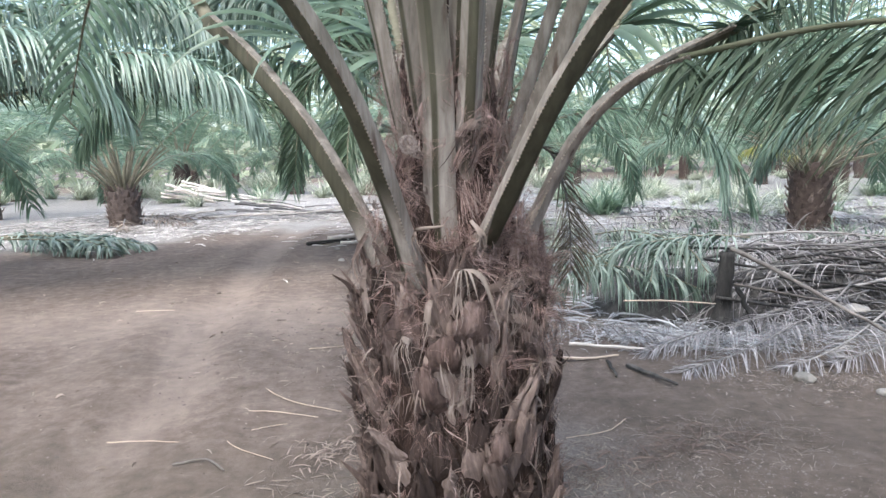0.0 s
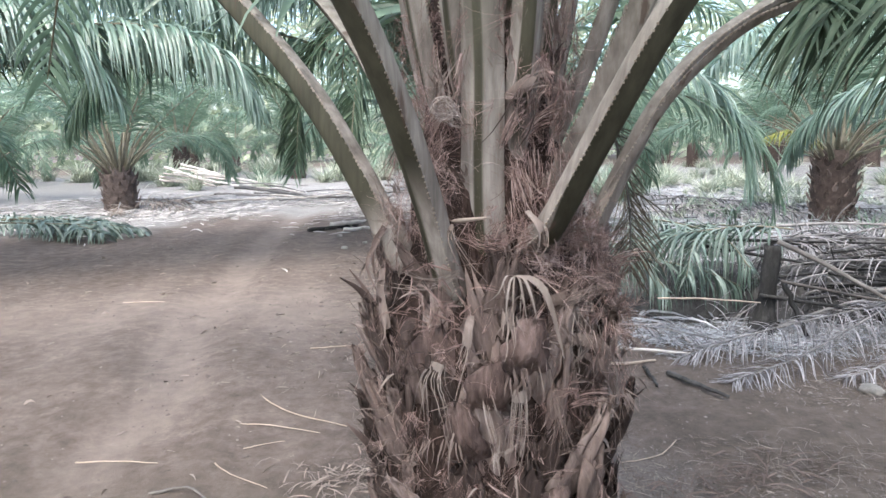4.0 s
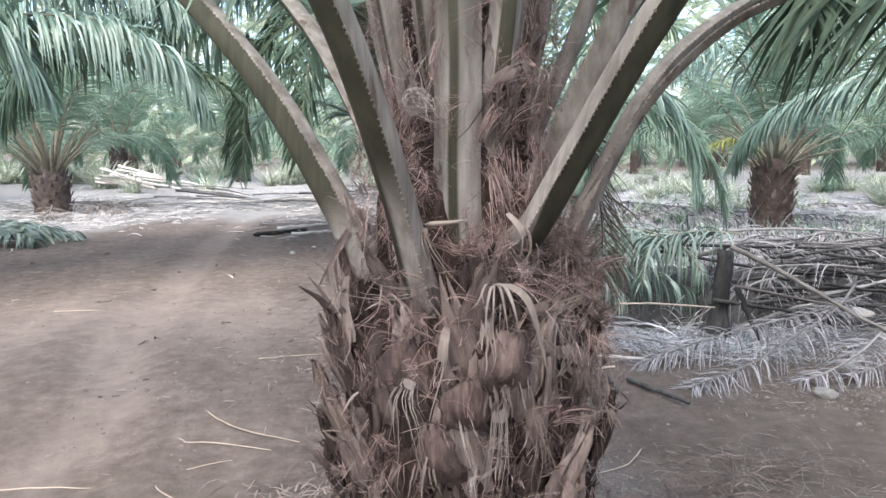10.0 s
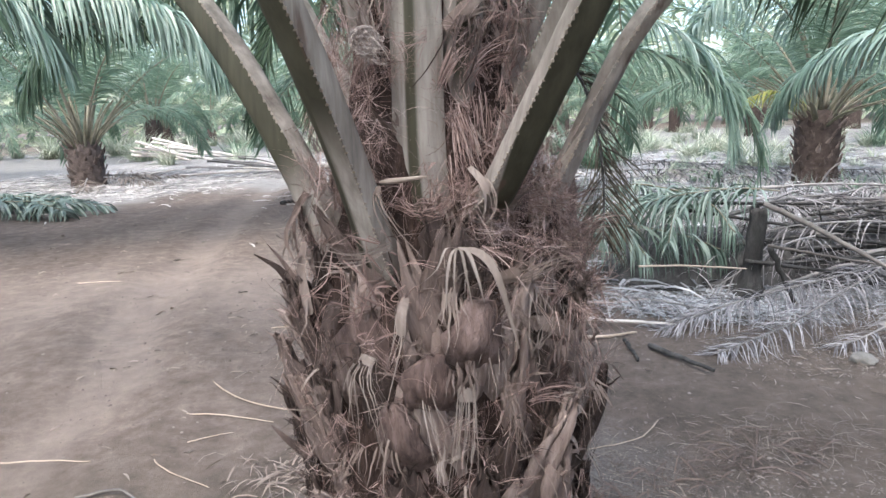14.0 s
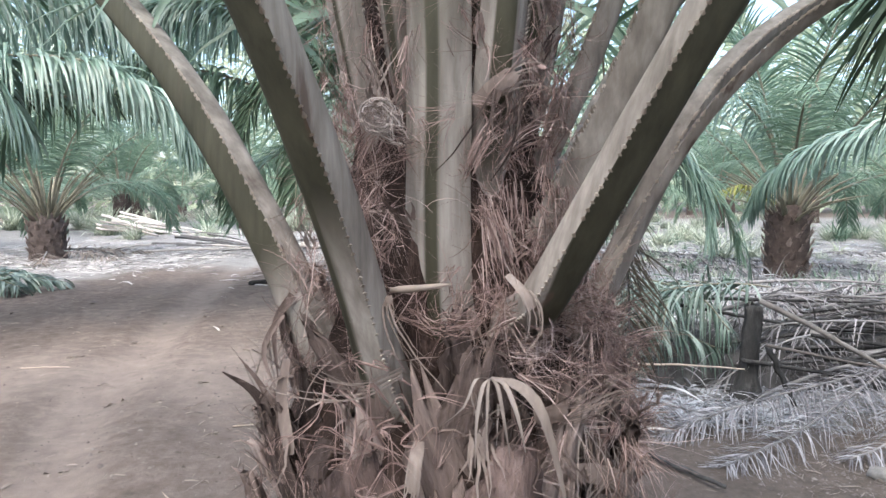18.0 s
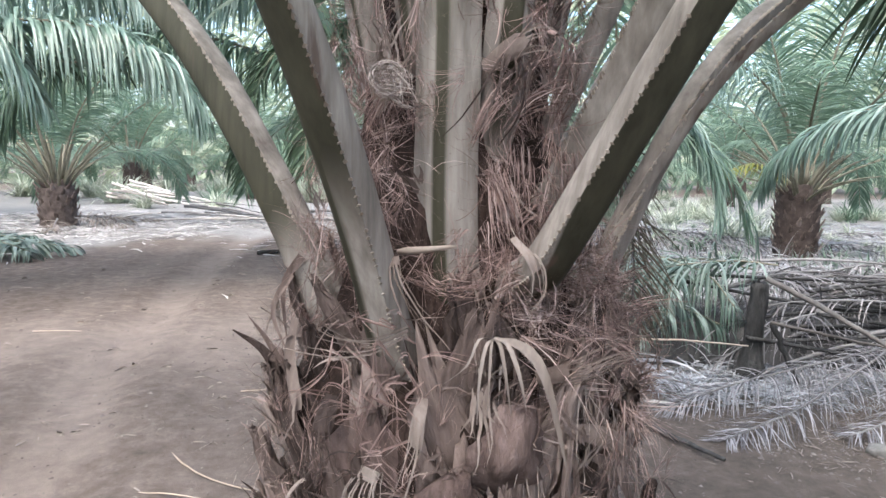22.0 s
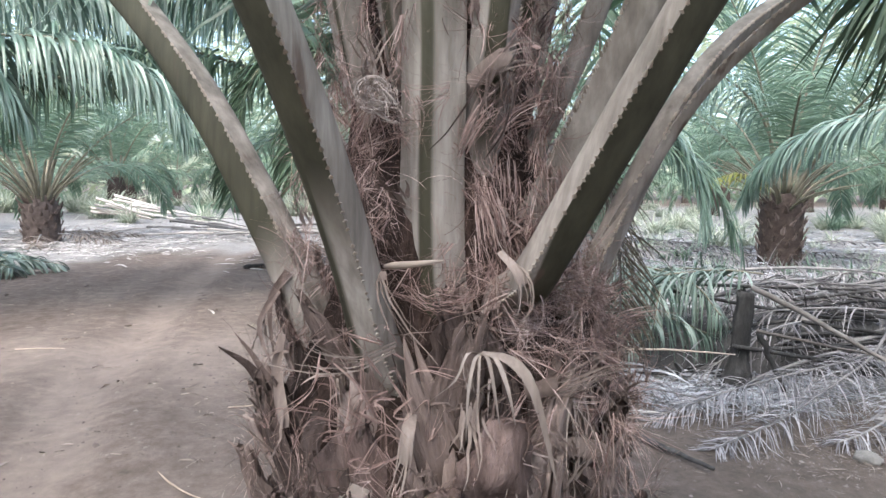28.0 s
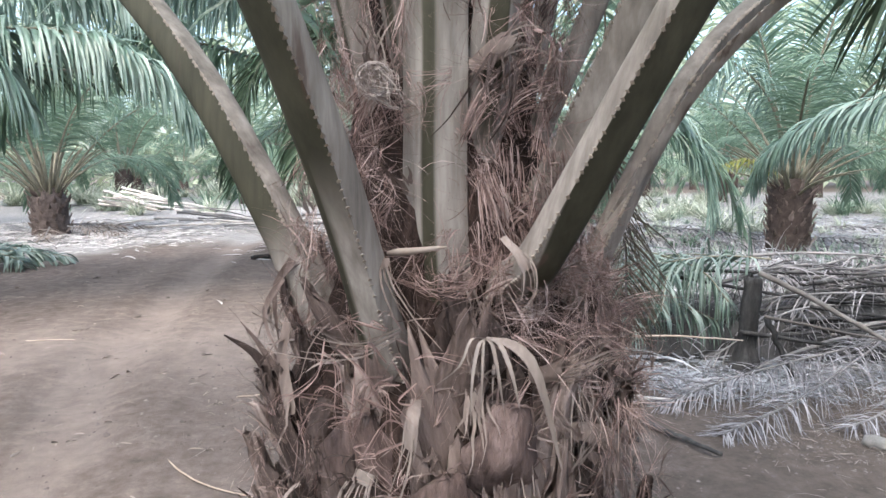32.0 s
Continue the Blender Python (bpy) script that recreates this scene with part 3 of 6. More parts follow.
def petiole(points, width, more, bare, pairs, label="", split=False, teeth=(), blades=True, dark=None, twist=0.0, thick=0.95, inner=0.2):
    """One leaf of the near palm: a keeled stalk through places given from the palm's foot, with thorny margins, then
    the feathered part.
    dark: how olive the outer face is, on one stalk also its painted shade, by (across -1 to 1, along 0 to 1); twist
    turns the section about the stalk, in degrees; teeth: margins with thorns."""
    r = random.Random(int(1000 * (points[-1][0] + 3 * points[-1][1] + 7)))
    pts = [Vector(p) for p in points]
    radial = Vector((pts[-1].x, pts[-1].y, 0)).normalized()
    side0 = Vector((-radial.y, radial.x, 0))
    n, total = 40, 36
    path = spline(pts, n)
    verts, faces, uvs, ring, outs = [], [], [], [], []
    turn, seed = radians(twist), r.uniform(0, 50)
    for k, p in enumerate(path):
        t = (path[min(k + 1, n)] - path[max(k - 1, 0)]).normalized()
        side = (side0 - t * side0.dot(t)).normalized()
        out = side.cross(t)
        if out.dot(radial) < 0:
            out = -out
        side, out = side * math.cos(turn) + out * math.sin(turn), out * math.cos(turn) - side * math.sin(turn)
        u = k / n
        w = width * (1 + 0.2 * math.exp(-u / 0.1) - 0.14 * u) / 2
        th = w * thick
        outs.append(out)
        for j in range(total):
            g = 2 * math.pi * j / total
            x, y = math.cos(g), math.sin(g)
            rough = 1 + 0.035 * noise.noise((x * 2, u * 9, seed)) + 0.015 * noise.noise((x * 7, u * 30, seed))
            if y >= 0:
                q = side * (w * x * rough) + out * (th * (1 - abs(x) ** 1.35) * rough)
            else:
                q = side * (w * x * 0.97) - out * (w * inner * (1 - abs(x) ** 1.6)) * rough
            verts.append(p + q)
            ring.append((dark(x, u) if dark and y >= -1e-6 else 0.0, u))
    for k in range(n):
        for j in range(total):
            q = (k * total + j, k * total + (j + 1) % total, (k + 1) * total + (j + 1) % total, (k + 1) * total + j)
            faces.append(q)
            uvs.extend(ring[i] for i in q)
    for cap in (tuple(range(total - 1, -1, -1)), tuple(range(n * total, (n + 1) * total))):
        faces.append(cap)
        uvs.extend(ring[i] for i in cap)
    me = mesh_of("frond", verts, faces, PETIOLE)
    layer = me.uv_layers.new(name="UVMap")
    layer.data.foreach_set("uv", [v for q in uvs for v in q])
    ob = piece("frond", me, palm, label=label)
    for e in teeth:
        s = Soup()
        at = 0 if e > 0 else total // 2
        rows = int(sum((b - c).length for b, c in zip(path[1:], path)) / 0.0125)
        for k in range(2, rows):
            u = k / rows * n
            i = min(int(u), n - 1)
            if r.random() < 0.12 + 0.3 * (1 - u / n) ** 2:
                continue
            b0 = verts[i * total + at].lerp(verts[(i + 1) * total + at], u - i)
            t = (path[i + 1] - path[i]).normalized()
            away = (b0 - path[i].lerp(path[i + 1], u - i)).normalized()
            h = (0.004 + 0.011 * r.random() ** 1.3) * (0.5 + 0.7 * u / n)
            g = r.uniform(0.5, 1.0)
            s.add([b0 - t * 0.008 * g - away * 0.003, b0 + t * 0.004 * g - away * 0.003, b0 + outs[i] * 0.004, b0 - outs[i] * 0.004, b0 + away * h * 0.85 + t * h * 0.8],
                  [(0, 2, 4), (2, 1, 4), (1, 3, 4), (3, 0, 4)])
        tagged(piece("thorn_edge", s.mesh("thorn_edge", PETIOLE_EDGE, False), ob, label="pale saw-like thorns"), kind="stuff")
    if blades:
        ends = [path[-2], path[-1]] + [radial * o + UP * z + side0 * k for o, z, k in more]
        parts = frond_parts(ends, bare, pairs, 0.61 if split else 0.8, 0.0105 if split else 0.036, 0.2 if split else 0.34, r, foot=width * 0.43, tip=0.005, n=36, sweep=-1.1 if split else 1.0, spread=0.4 if split else 0.9, lift=-0.45 if split else 0.25, young=0.38 if split else 1.0)
        path2, radii2, leaves = parts
        if split:
            piece("rachis", mesh_of("rachis", *tube(path2, radii2, 6, 0.8), GREENSTALK), ob)
            for v, f in leaves:
                piece("leaflet", mesh_of("leaflet", v, f, SHADELEAF), ob)
        else:
            piece("rachis", mesh_of("rachis", *tube(path2, radii2, 6, 0.8), RACHIS), ob)
            s = Soup()
            for v, f in leaves:
                s.add(v, f)
            tagged(piece("foliage", s.mesh("foliage", LEAF), ob), kind="stuff")
    return ob


def out_along(phi, profile):
    """Places (out, height) in one upright plane through the palm's axis."""
    a = radians(phi)
    return [(o * math.cos(a), o * math.sin(a), z) for o, z in profile]


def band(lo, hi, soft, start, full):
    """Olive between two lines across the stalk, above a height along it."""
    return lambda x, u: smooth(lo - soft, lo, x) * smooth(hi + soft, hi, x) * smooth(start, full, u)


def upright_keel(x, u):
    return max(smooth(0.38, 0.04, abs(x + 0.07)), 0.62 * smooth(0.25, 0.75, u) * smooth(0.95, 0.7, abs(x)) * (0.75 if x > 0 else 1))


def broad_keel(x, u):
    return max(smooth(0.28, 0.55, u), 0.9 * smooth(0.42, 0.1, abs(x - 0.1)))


# olive spread over nearly the whole outer face, painting its shade as well
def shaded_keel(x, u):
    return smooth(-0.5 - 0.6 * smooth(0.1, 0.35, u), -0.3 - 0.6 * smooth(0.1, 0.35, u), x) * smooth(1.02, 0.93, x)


PETIOLE_EDGE = grainy("pale thorn", [(0.2, 0.165, 0.14), (0.34, 0.29, 0.25), (0.46, 0.4, 0.35)], 12, 80, vary=0.4, by="island", bump=0.2, depth=0.002)
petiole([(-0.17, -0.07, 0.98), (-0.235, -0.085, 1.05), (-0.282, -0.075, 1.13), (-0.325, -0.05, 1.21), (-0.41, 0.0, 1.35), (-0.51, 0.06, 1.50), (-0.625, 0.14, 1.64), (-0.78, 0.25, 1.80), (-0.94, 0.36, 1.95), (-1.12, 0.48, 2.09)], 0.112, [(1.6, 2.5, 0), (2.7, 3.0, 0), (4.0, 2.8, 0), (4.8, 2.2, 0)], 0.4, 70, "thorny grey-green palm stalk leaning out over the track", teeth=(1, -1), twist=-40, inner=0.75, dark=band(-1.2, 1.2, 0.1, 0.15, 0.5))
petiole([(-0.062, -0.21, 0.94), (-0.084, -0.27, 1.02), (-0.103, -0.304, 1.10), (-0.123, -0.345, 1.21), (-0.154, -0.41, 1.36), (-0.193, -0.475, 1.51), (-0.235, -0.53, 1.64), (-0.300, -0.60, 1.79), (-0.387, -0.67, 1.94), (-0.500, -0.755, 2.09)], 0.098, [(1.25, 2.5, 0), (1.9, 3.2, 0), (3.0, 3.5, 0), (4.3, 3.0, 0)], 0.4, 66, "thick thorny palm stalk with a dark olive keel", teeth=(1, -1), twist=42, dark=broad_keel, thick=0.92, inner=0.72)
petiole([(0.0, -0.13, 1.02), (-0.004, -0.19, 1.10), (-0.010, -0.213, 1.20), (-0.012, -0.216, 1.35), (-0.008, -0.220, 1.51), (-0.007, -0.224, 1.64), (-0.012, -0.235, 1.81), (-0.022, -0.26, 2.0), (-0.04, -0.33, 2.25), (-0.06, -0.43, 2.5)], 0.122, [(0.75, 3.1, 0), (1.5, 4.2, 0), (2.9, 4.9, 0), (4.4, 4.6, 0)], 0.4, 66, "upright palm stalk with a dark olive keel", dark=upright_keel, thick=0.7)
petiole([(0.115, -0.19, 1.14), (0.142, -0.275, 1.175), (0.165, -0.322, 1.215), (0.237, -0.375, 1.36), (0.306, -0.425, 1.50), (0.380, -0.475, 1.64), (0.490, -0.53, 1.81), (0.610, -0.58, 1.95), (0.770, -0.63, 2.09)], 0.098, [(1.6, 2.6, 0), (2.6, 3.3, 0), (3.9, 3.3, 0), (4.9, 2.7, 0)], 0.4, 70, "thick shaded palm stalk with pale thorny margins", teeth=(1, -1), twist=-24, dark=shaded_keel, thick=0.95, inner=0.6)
petiole([(-0.12, 0.1, 1.15), (-0.26, 0.22, 1.42), (-0.38, 0.32, 1.60), (-0.47, 0.40, 1.74), (-0.525, 0.45, 1.83)], 0.07, [], 0, 0, "short stalk with a pale cut end", blades=False)
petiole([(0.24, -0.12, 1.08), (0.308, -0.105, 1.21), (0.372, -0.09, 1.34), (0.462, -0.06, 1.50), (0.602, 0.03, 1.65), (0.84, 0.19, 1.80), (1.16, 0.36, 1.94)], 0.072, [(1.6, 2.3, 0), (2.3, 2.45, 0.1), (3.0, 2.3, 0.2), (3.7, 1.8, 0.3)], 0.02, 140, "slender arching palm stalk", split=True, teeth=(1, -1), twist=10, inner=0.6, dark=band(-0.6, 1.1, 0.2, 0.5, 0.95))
petiole(out_along(-18, [(0.28, 1.15), (0.40, 1.36), (0.52, 1.54), (0.68, 1.68), (0.85, 1.74)]), 0.040, [(1.25, 1.79, 0), (1.7, 1.77, 0.05), (2.2, 1.66, 0.2), (2.7, 1.45, 0.35), (3.1, 1.15, 0.5)], 0.05, 140, "slender drooping palm stalk", split=True, teeth=(1, -1))
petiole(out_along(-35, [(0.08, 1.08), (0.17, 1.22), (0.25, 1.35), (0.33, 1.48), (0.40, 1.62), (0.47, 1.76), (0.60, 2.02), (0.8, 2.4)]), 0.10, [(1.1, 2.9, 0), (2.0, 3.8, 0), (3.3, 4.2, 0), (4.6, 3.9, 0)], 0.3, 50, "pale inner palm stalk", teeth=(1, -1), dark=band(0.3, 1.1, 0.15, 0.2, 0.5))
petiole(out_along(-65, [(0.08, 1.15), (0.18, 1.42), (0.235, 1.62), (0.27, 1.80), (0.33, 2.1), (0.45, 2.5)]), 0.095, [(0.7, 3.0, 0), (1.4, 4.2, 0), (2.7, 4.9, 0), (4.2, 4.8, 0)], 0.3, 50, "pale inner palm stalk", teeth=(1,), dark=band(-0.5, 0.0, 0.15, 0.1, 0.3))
petiole(out_along(-15, [(0.08, 1.15), (0.18, 1.42), (0.27, 1.62), (0.33, 1.78), (0.42, 2.02), (0.6, 2.4)]), 0.085, [(0.9, 2.9, 0), (1.7, 3.9, 0), (3.0, 4.4, 0), (4.4, 4.2, 0)], 0.3, 50, "pale inner palm stalk", teeth=(1, -1))
for n, (phi, o) in enumerate(((246, 0.0), (222, 0.03), (290, -0.04), (318, 0.0), (25, 0.03), (60, 0.04), (95, 0.03), (128, 0.03), (158, 0.04))):
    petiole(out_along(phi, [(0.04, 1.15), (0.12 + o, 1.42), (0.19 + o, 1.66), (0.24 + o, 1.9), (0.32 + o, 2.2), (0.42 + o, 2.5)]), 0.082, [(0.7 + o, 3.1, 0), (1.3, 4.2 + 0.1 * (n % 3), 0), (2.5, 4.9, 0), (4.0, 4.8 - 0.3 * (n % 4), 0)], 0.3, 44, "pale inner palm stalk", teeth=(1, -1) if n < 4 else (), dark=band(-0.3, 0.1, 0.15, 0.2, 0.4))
for n, (phi, z) in enumerate(((40, 1.12), (75, 1.15), (110, 1.1), (140, 1.12))):
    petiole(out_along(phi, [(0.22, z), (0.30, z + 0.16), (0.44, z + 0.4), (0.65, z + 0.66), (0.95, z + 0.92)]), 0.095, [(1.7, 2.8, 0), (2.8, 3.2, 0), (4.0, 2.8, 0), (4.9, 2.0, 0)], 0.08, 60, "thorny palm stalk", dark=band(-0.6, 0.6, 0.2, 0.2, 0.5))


dead = frond_parts([(0.16, 0.35, 1.22), (0.3, 0.5, 1.46), (0.40, 0.53, 1.46), (0.46, 0.52, 1.32), (0.49, 0.5, 1.12), (0.49, 0.48, 0.92)], 0.3, 84, 0.24, 0.006, 0.2, random.Random(88), foot=0.012, tip=0.003, spread=0.9, n=24, mess=0.2)
put_frond("frond", palm, dead, DEADSTALK, DARKDRY, split=True, label="dark dead frond hanging beside the trunk")


def strand(root, way, length, width, droop, curl, r, segments=6):
    p, d, path = root.copy(), way.normalized(), [root.copy()]
    spin = Vector((r.uniform(-1, 1), r.uniform(-1, 1), r.uniform(-1, 1))) * curl
    for k in range(segments):
        d = (d + spin.cross(d) + Vector((r.uniform(-0.12, 0.12), r.uniform(-0.12, 0.12), -droop))).normalized()
        p = p + d * (length / segments)
        path.append(p)
    taper = [width * (1 - 0.75 * (k / segments) ** 1.5) for k in range(segments + 1)]
    return ribbon(path, taper, Vector((r.uniform(-1, 1), r.uniform(-1, 1), r.uniform(-1, 1))))


def build_fibres():
    """The hair of torn sheath fibres between the bases and the stalks: tufts that part from one root."""
    r = random.Random(5)
    for patch, (tufts, lo, hi, z0, z1, rmin, rmax, comb) in enumerate((
            (160, 272, 385, 0.70, 1.22, -0.01, 0.10, 0.0),
            (300, 274, 345, 1.12, 1.85, -0.01, 0.11, 0.0),
            (300, 185, 262, 1.05, 1.85, -0.01, 0.10, 0.0),
            (170, 170, 285, 0.50, 1.05, -0.01, 0.065, 0.0),
            (205, 170, 380, -0.1, 0.75, -0.01, 0.065, 0.0),
            (60, 0, 170, 0.1, 1.6, -0.01, 0.07, 0.0),
            (95, 286, 335, 1.05, 1.20, 0.04, 0.13, 1.0),
            (80, 318, 372, 0.84, 1.25, 0.0, 0.07, -0.8))):
        s = Soup()
        for _ in range(tufts):
            turn, z = r.uniform(lo, hi), r.uniform(z0, z1)
            # bare where the smooth bases and the dark hollow beside them lie
            if (274 < turn < 300 and 0.74 < z < 0.97) or (250 < turn < 273 and 0.93 < z < 1.1) or (260 < turn < 280 and 0.6 < z < 0.74) or (256 < turn < 287 and 0.98 < z < 1.17):
                continue
            phi = radians(turn)
            o = core_radius(z) + r.uniform(rmin, rmax)
            rad, tan = Vector((math.cos(phi), math.sin(phi), 0)), Vector((-math.sin(phi), math.cos(phi), 0))
            if comb > 0:
                way = tan * r.choice((1, 1, 1, -1)) * r.uniform(0.7, 1.3) + rad * r.uniform(0, 0.3) + UP * r.uniform(-0.5, 0.2)
            elif comb < 0:
                way = rad * r.uniform(0.1, 0.8) + tan * r.uniform(-0.6, 0.8) + UP * r.uniform(-1.0, 0.8)
            else:
                way = rad * r.uniform(-0.1, 0.25) + tan * r.gauss(0, 0.6) + UP * r.choice((-1, -1, 0.8)) * r.uniform(0.2, 1.1)
            size, sag, tuft = r.uniform(0.035, 0.11 if z1 < 1.1 else 0.16), r.uniform(0, 0.12), r.choice((0.08, 0.16, 0.3, 0.6))
            wide = r.uniform(0.004, 0.022)
            lie = (tan * r.uniform(-1, 1) + UP * r.uniform(-1, 1)).normalized()
            for _ in range(r.randint(8, 20)):
                at = rad * o + UP * z + lie * r.uniform(-wide, wide) + rad * r.uniform(-0.004, 0.004)
                off = Vector((r.uniform(-1, 1), r.uniform(-1, 1), r.uniform(-1, 1))) * tuft
                s.add(*strand(at, way.normalized() + off, size * r.uniform(0.5, 1.25), 0.0005 + 0.0016 * r.random() ** 3, sag, r.choice((0.15, 0.4, 0.8)) * r.random(), r))
        tagged(piece("fibre_mat", s.mesh("fibre_mat", FIBRE), palm, label="tangled red-brown palm fibres"), kind="stuff")


build_fibres()


def build_strips():
    """Torn sheath strips that hang, curl or stick out of the trunk, one by one."""
    r = random.Random(13)
    for k in range(46):
        phi = r.uniform(175, 375)
        z = r.uniform(0.05, 1.12)
        a = radians(phi)
        rad, tan = Vector((math.cos(a), math.sin(a), 0)), Vector((-math.sin(a), math.cos(a), 0))
        root = rad * (core_radius(min(z, 0.95)) + r.uniform(0.0, 0.06)) + UP * z
        left = phi < 225
        d = (rad * r.uniform(0.5, 1.1) + tan * r.uniform(-0.7, 0.7) + UP * (r.uniform(-0.1, 1.1) if left else r.uniform(-0.5, 0.8))).normalized()
        p, path = root, [root]
        length, drop = r.uniform(0.05, 0.13 if left else 0.2), r.uniform(0.0, 0.3) if left else r.uniform(0.12, 0.5)
        for _ in range(7):
            d = (d + Vector((r.uniform(-0.15, 0.15), r.uniform(-0.15, 0.15), -drop)) + rad * -0.04).normalized()
            p = p + d * (length / 7)
            path.append(p)
        w = (0.008 if left else 0.003) + 0.018 * r.random() ** 2.2
        me = mesh_of("torn_strip", *ribbon(path, [w * (1 - 0.9 * (i / 7) ** 1.6) for i in range(8)], tan + UP * r.uniform(-0.4, 0.4), 0.4), STRIP)
        piece("torn_strip", me, palm)
    # sheaths torn into strands
    for k in range(56):
        phi, z = r.uniform(175, 375), r.uniform(0.0, 1.08)
        a = radians(phi)
        rad, tan = Vector((math.cos(a), math.sin(a), 0)), Vector((-math.sin(a), math.cos(a), 0))
        root = rad * (core_radius(min(z, 0.92)) + r.uniform(0.01, 0.06)) + UP * z
        down = r.random() < (0.35 if phi < 240 else 0.65)
        wide, length = r.uniform(0.012, 0.045), r.uniform(0.06, 0.2)
        main = (rad * r.uniform(0.15, 0.5) + tan * r.uniform(-0.35, 0.35) + UP * (-1 if down else 1)).normalized()
        s = Soup()
        strands = r.randint(6, 11)
        for q in range(strands):
            d = (main + tan * r.uniform(-0.3, 0.3) + rad * r.uniform(-0.15, 0.3)).normalized()
            p = root + tan * (wide * (q / (strands - 1) - 0.5)) + main * r.uniform(-0.012, 0.012)
            path, size = [p], length * r.uniform(0.6, 1.15)
            for n in range(6):
                d = (d + Vector((r.uniform(-0.3, 0.3), r.uniform(-0.3, 0.3), r.uniform(-0.32, 0.12)))).normalized()
                p = p + d * (size / 6)
                path.append(p)
            w = wide / strands * r.uniform(0.5, 1.15)
            s.add(*ribbon(path, [w * 0.3, w * 1.2, w, w * 0.8, w * 0.6, w * 0.4, w * 0.1], tan + rad * r.uniform(-0.6, 0.6)))
        piece("frayed_sheath", s.mesh("frayed_sheath", STRIP), palm)
    # papery torn sheaths between the stalks
    for k in range(52):
        phi, z = (r.uniform(288, 335), r.uniform(1.15, 1.75)) if k % 4 == 1 else (r.uniform(205, 255), r.uniform(1.1, 1.6)) if k % 4 == 0 else (r.uniform(275, 380), r.uniform(0.7, 1.2))
        a = radians(phi)
        rad, tan = Vector((math.cos(a), math.sin(a), 0)), Vector((-math.sin(a), math.cos(a), 0))
        root = rad * (core_radius(z) + r.uniform(0.02, 0.11)) + UP * z
        s = Soup()
        wide, length = r.uniform(0.02, 0.05), r.uniform(0.05, 0.12)
        main = (rad * r.uniform(0.0, 0.5) + tan * r.uniform(-0.6, 0.6) + UP * r.choice((-1, 1, 1))).normalized()
        for q in range(9):
            d = (main + tan * r.uniform(-0.2, 0.2)).normalized()
            p = root + tan * (wide * (q / 8 - 0.5)) + main * r.uniform(-0.015, 0.015)
            path, size = [p], length * r.uniform(0.5, 1.1)
            for n in range(6):
                d = (d + Vector((r.uniform(-0.3, 0.3), r.uniform(-0.3, 0.3), r.uniform(-0.2, 0.1)))).normalized()
                p = p + d * (size / 6)
                path.append(p)
            w = wide / r.uniform(5, 12)
            s.add(*ribbon(path, [w * 0.3, w * 1.4, w * 1.2, w, w * 0.7, w * 0.4, w * 0.1], tan + rad * r.uniform(-0.3, 0.3)))
        piece("frayed_sheath", s.mesh("frayed_sheath", BOOT if k % 2 else STRIP), palm)
    # matted bands of fibre that sweep round the trunk
    for k in range(44):
        phi, z = (r.uniform(283, 375), r.uniform(0.72, 1.26)) if k % 3 else (r.uniform(280, 335), r.uniform(1.2, 1.65))
        a = radians(phi)
        rad, tan = Vector((math.cos(a), math.sin(a), 0)), Vector((-math.sin(a), math.cos(a), 0))
        if 274 < phi < 306 and 0.76 < z < 1.16 or phi < 296 and 1.0 < z < 1.24:
            continue
        high = z > 1.15
        root = rad * (core_radius(z) + r.uniform(0.02, 0.06 if high else 0.10)) + UP * z
        main = (tan * r.choice((1, 1, -0.6)) * r.uniform(0.1, 0.3 if high else 0.9) + rad * r.uniform(0.0, 0.35) + UP * (r.choice((-1, 1)) * r.uniform(0.5, 1) if high else r.uniform(-0.9, 0.6))).normalized()
        lie = main.cross(rad).normalized()
        bow = Vector((r.uniform(-0.12, 0.12), r.uniform(-0.12, 0.12), r.uniform(-0.28, 0.05)))
        wide, length = r.uniform(0.015, 0.04), r.uniform(0.07, 0.14)
        s = Soup()
        for q in range(26):
            d = (main + Vector((r.uniform(-1, 1), r.uniform(-1, 1), r.uniform(-1, 1))) * 0.07).normalized()
            p = root + lie * (wide * r.uniform(-0.5, 0.5)) + rad * r.uniform(-0.004, 0.006) + main * r.uniform(-0.03, 0.02)
            path, size = [p], length * r.uniform(0.5, 1.15)
            for n in range(6):
                d = (d + bow + Vector((r.uniform(-0.1, 0.1), r.uniform(-0.1, 0.1), r.uniform(-0.1, 0.1))) * (0.4 + 0.3 * n)).normalized()
                p = p + d * (size / 6)
                path.append(p)
            w = r.uniform(0.0008, 0.0026)
            s.add(*ribbon(path, [w * 0.5, w, w, w * 0.9, w * 0.7, w * 0.5, w * 0.1], lie + rad * r.uniform(-0.5, 0.5)))
        piece("frayed_sheath", s.mesh("frayed_sheath", FIBRE), palm)
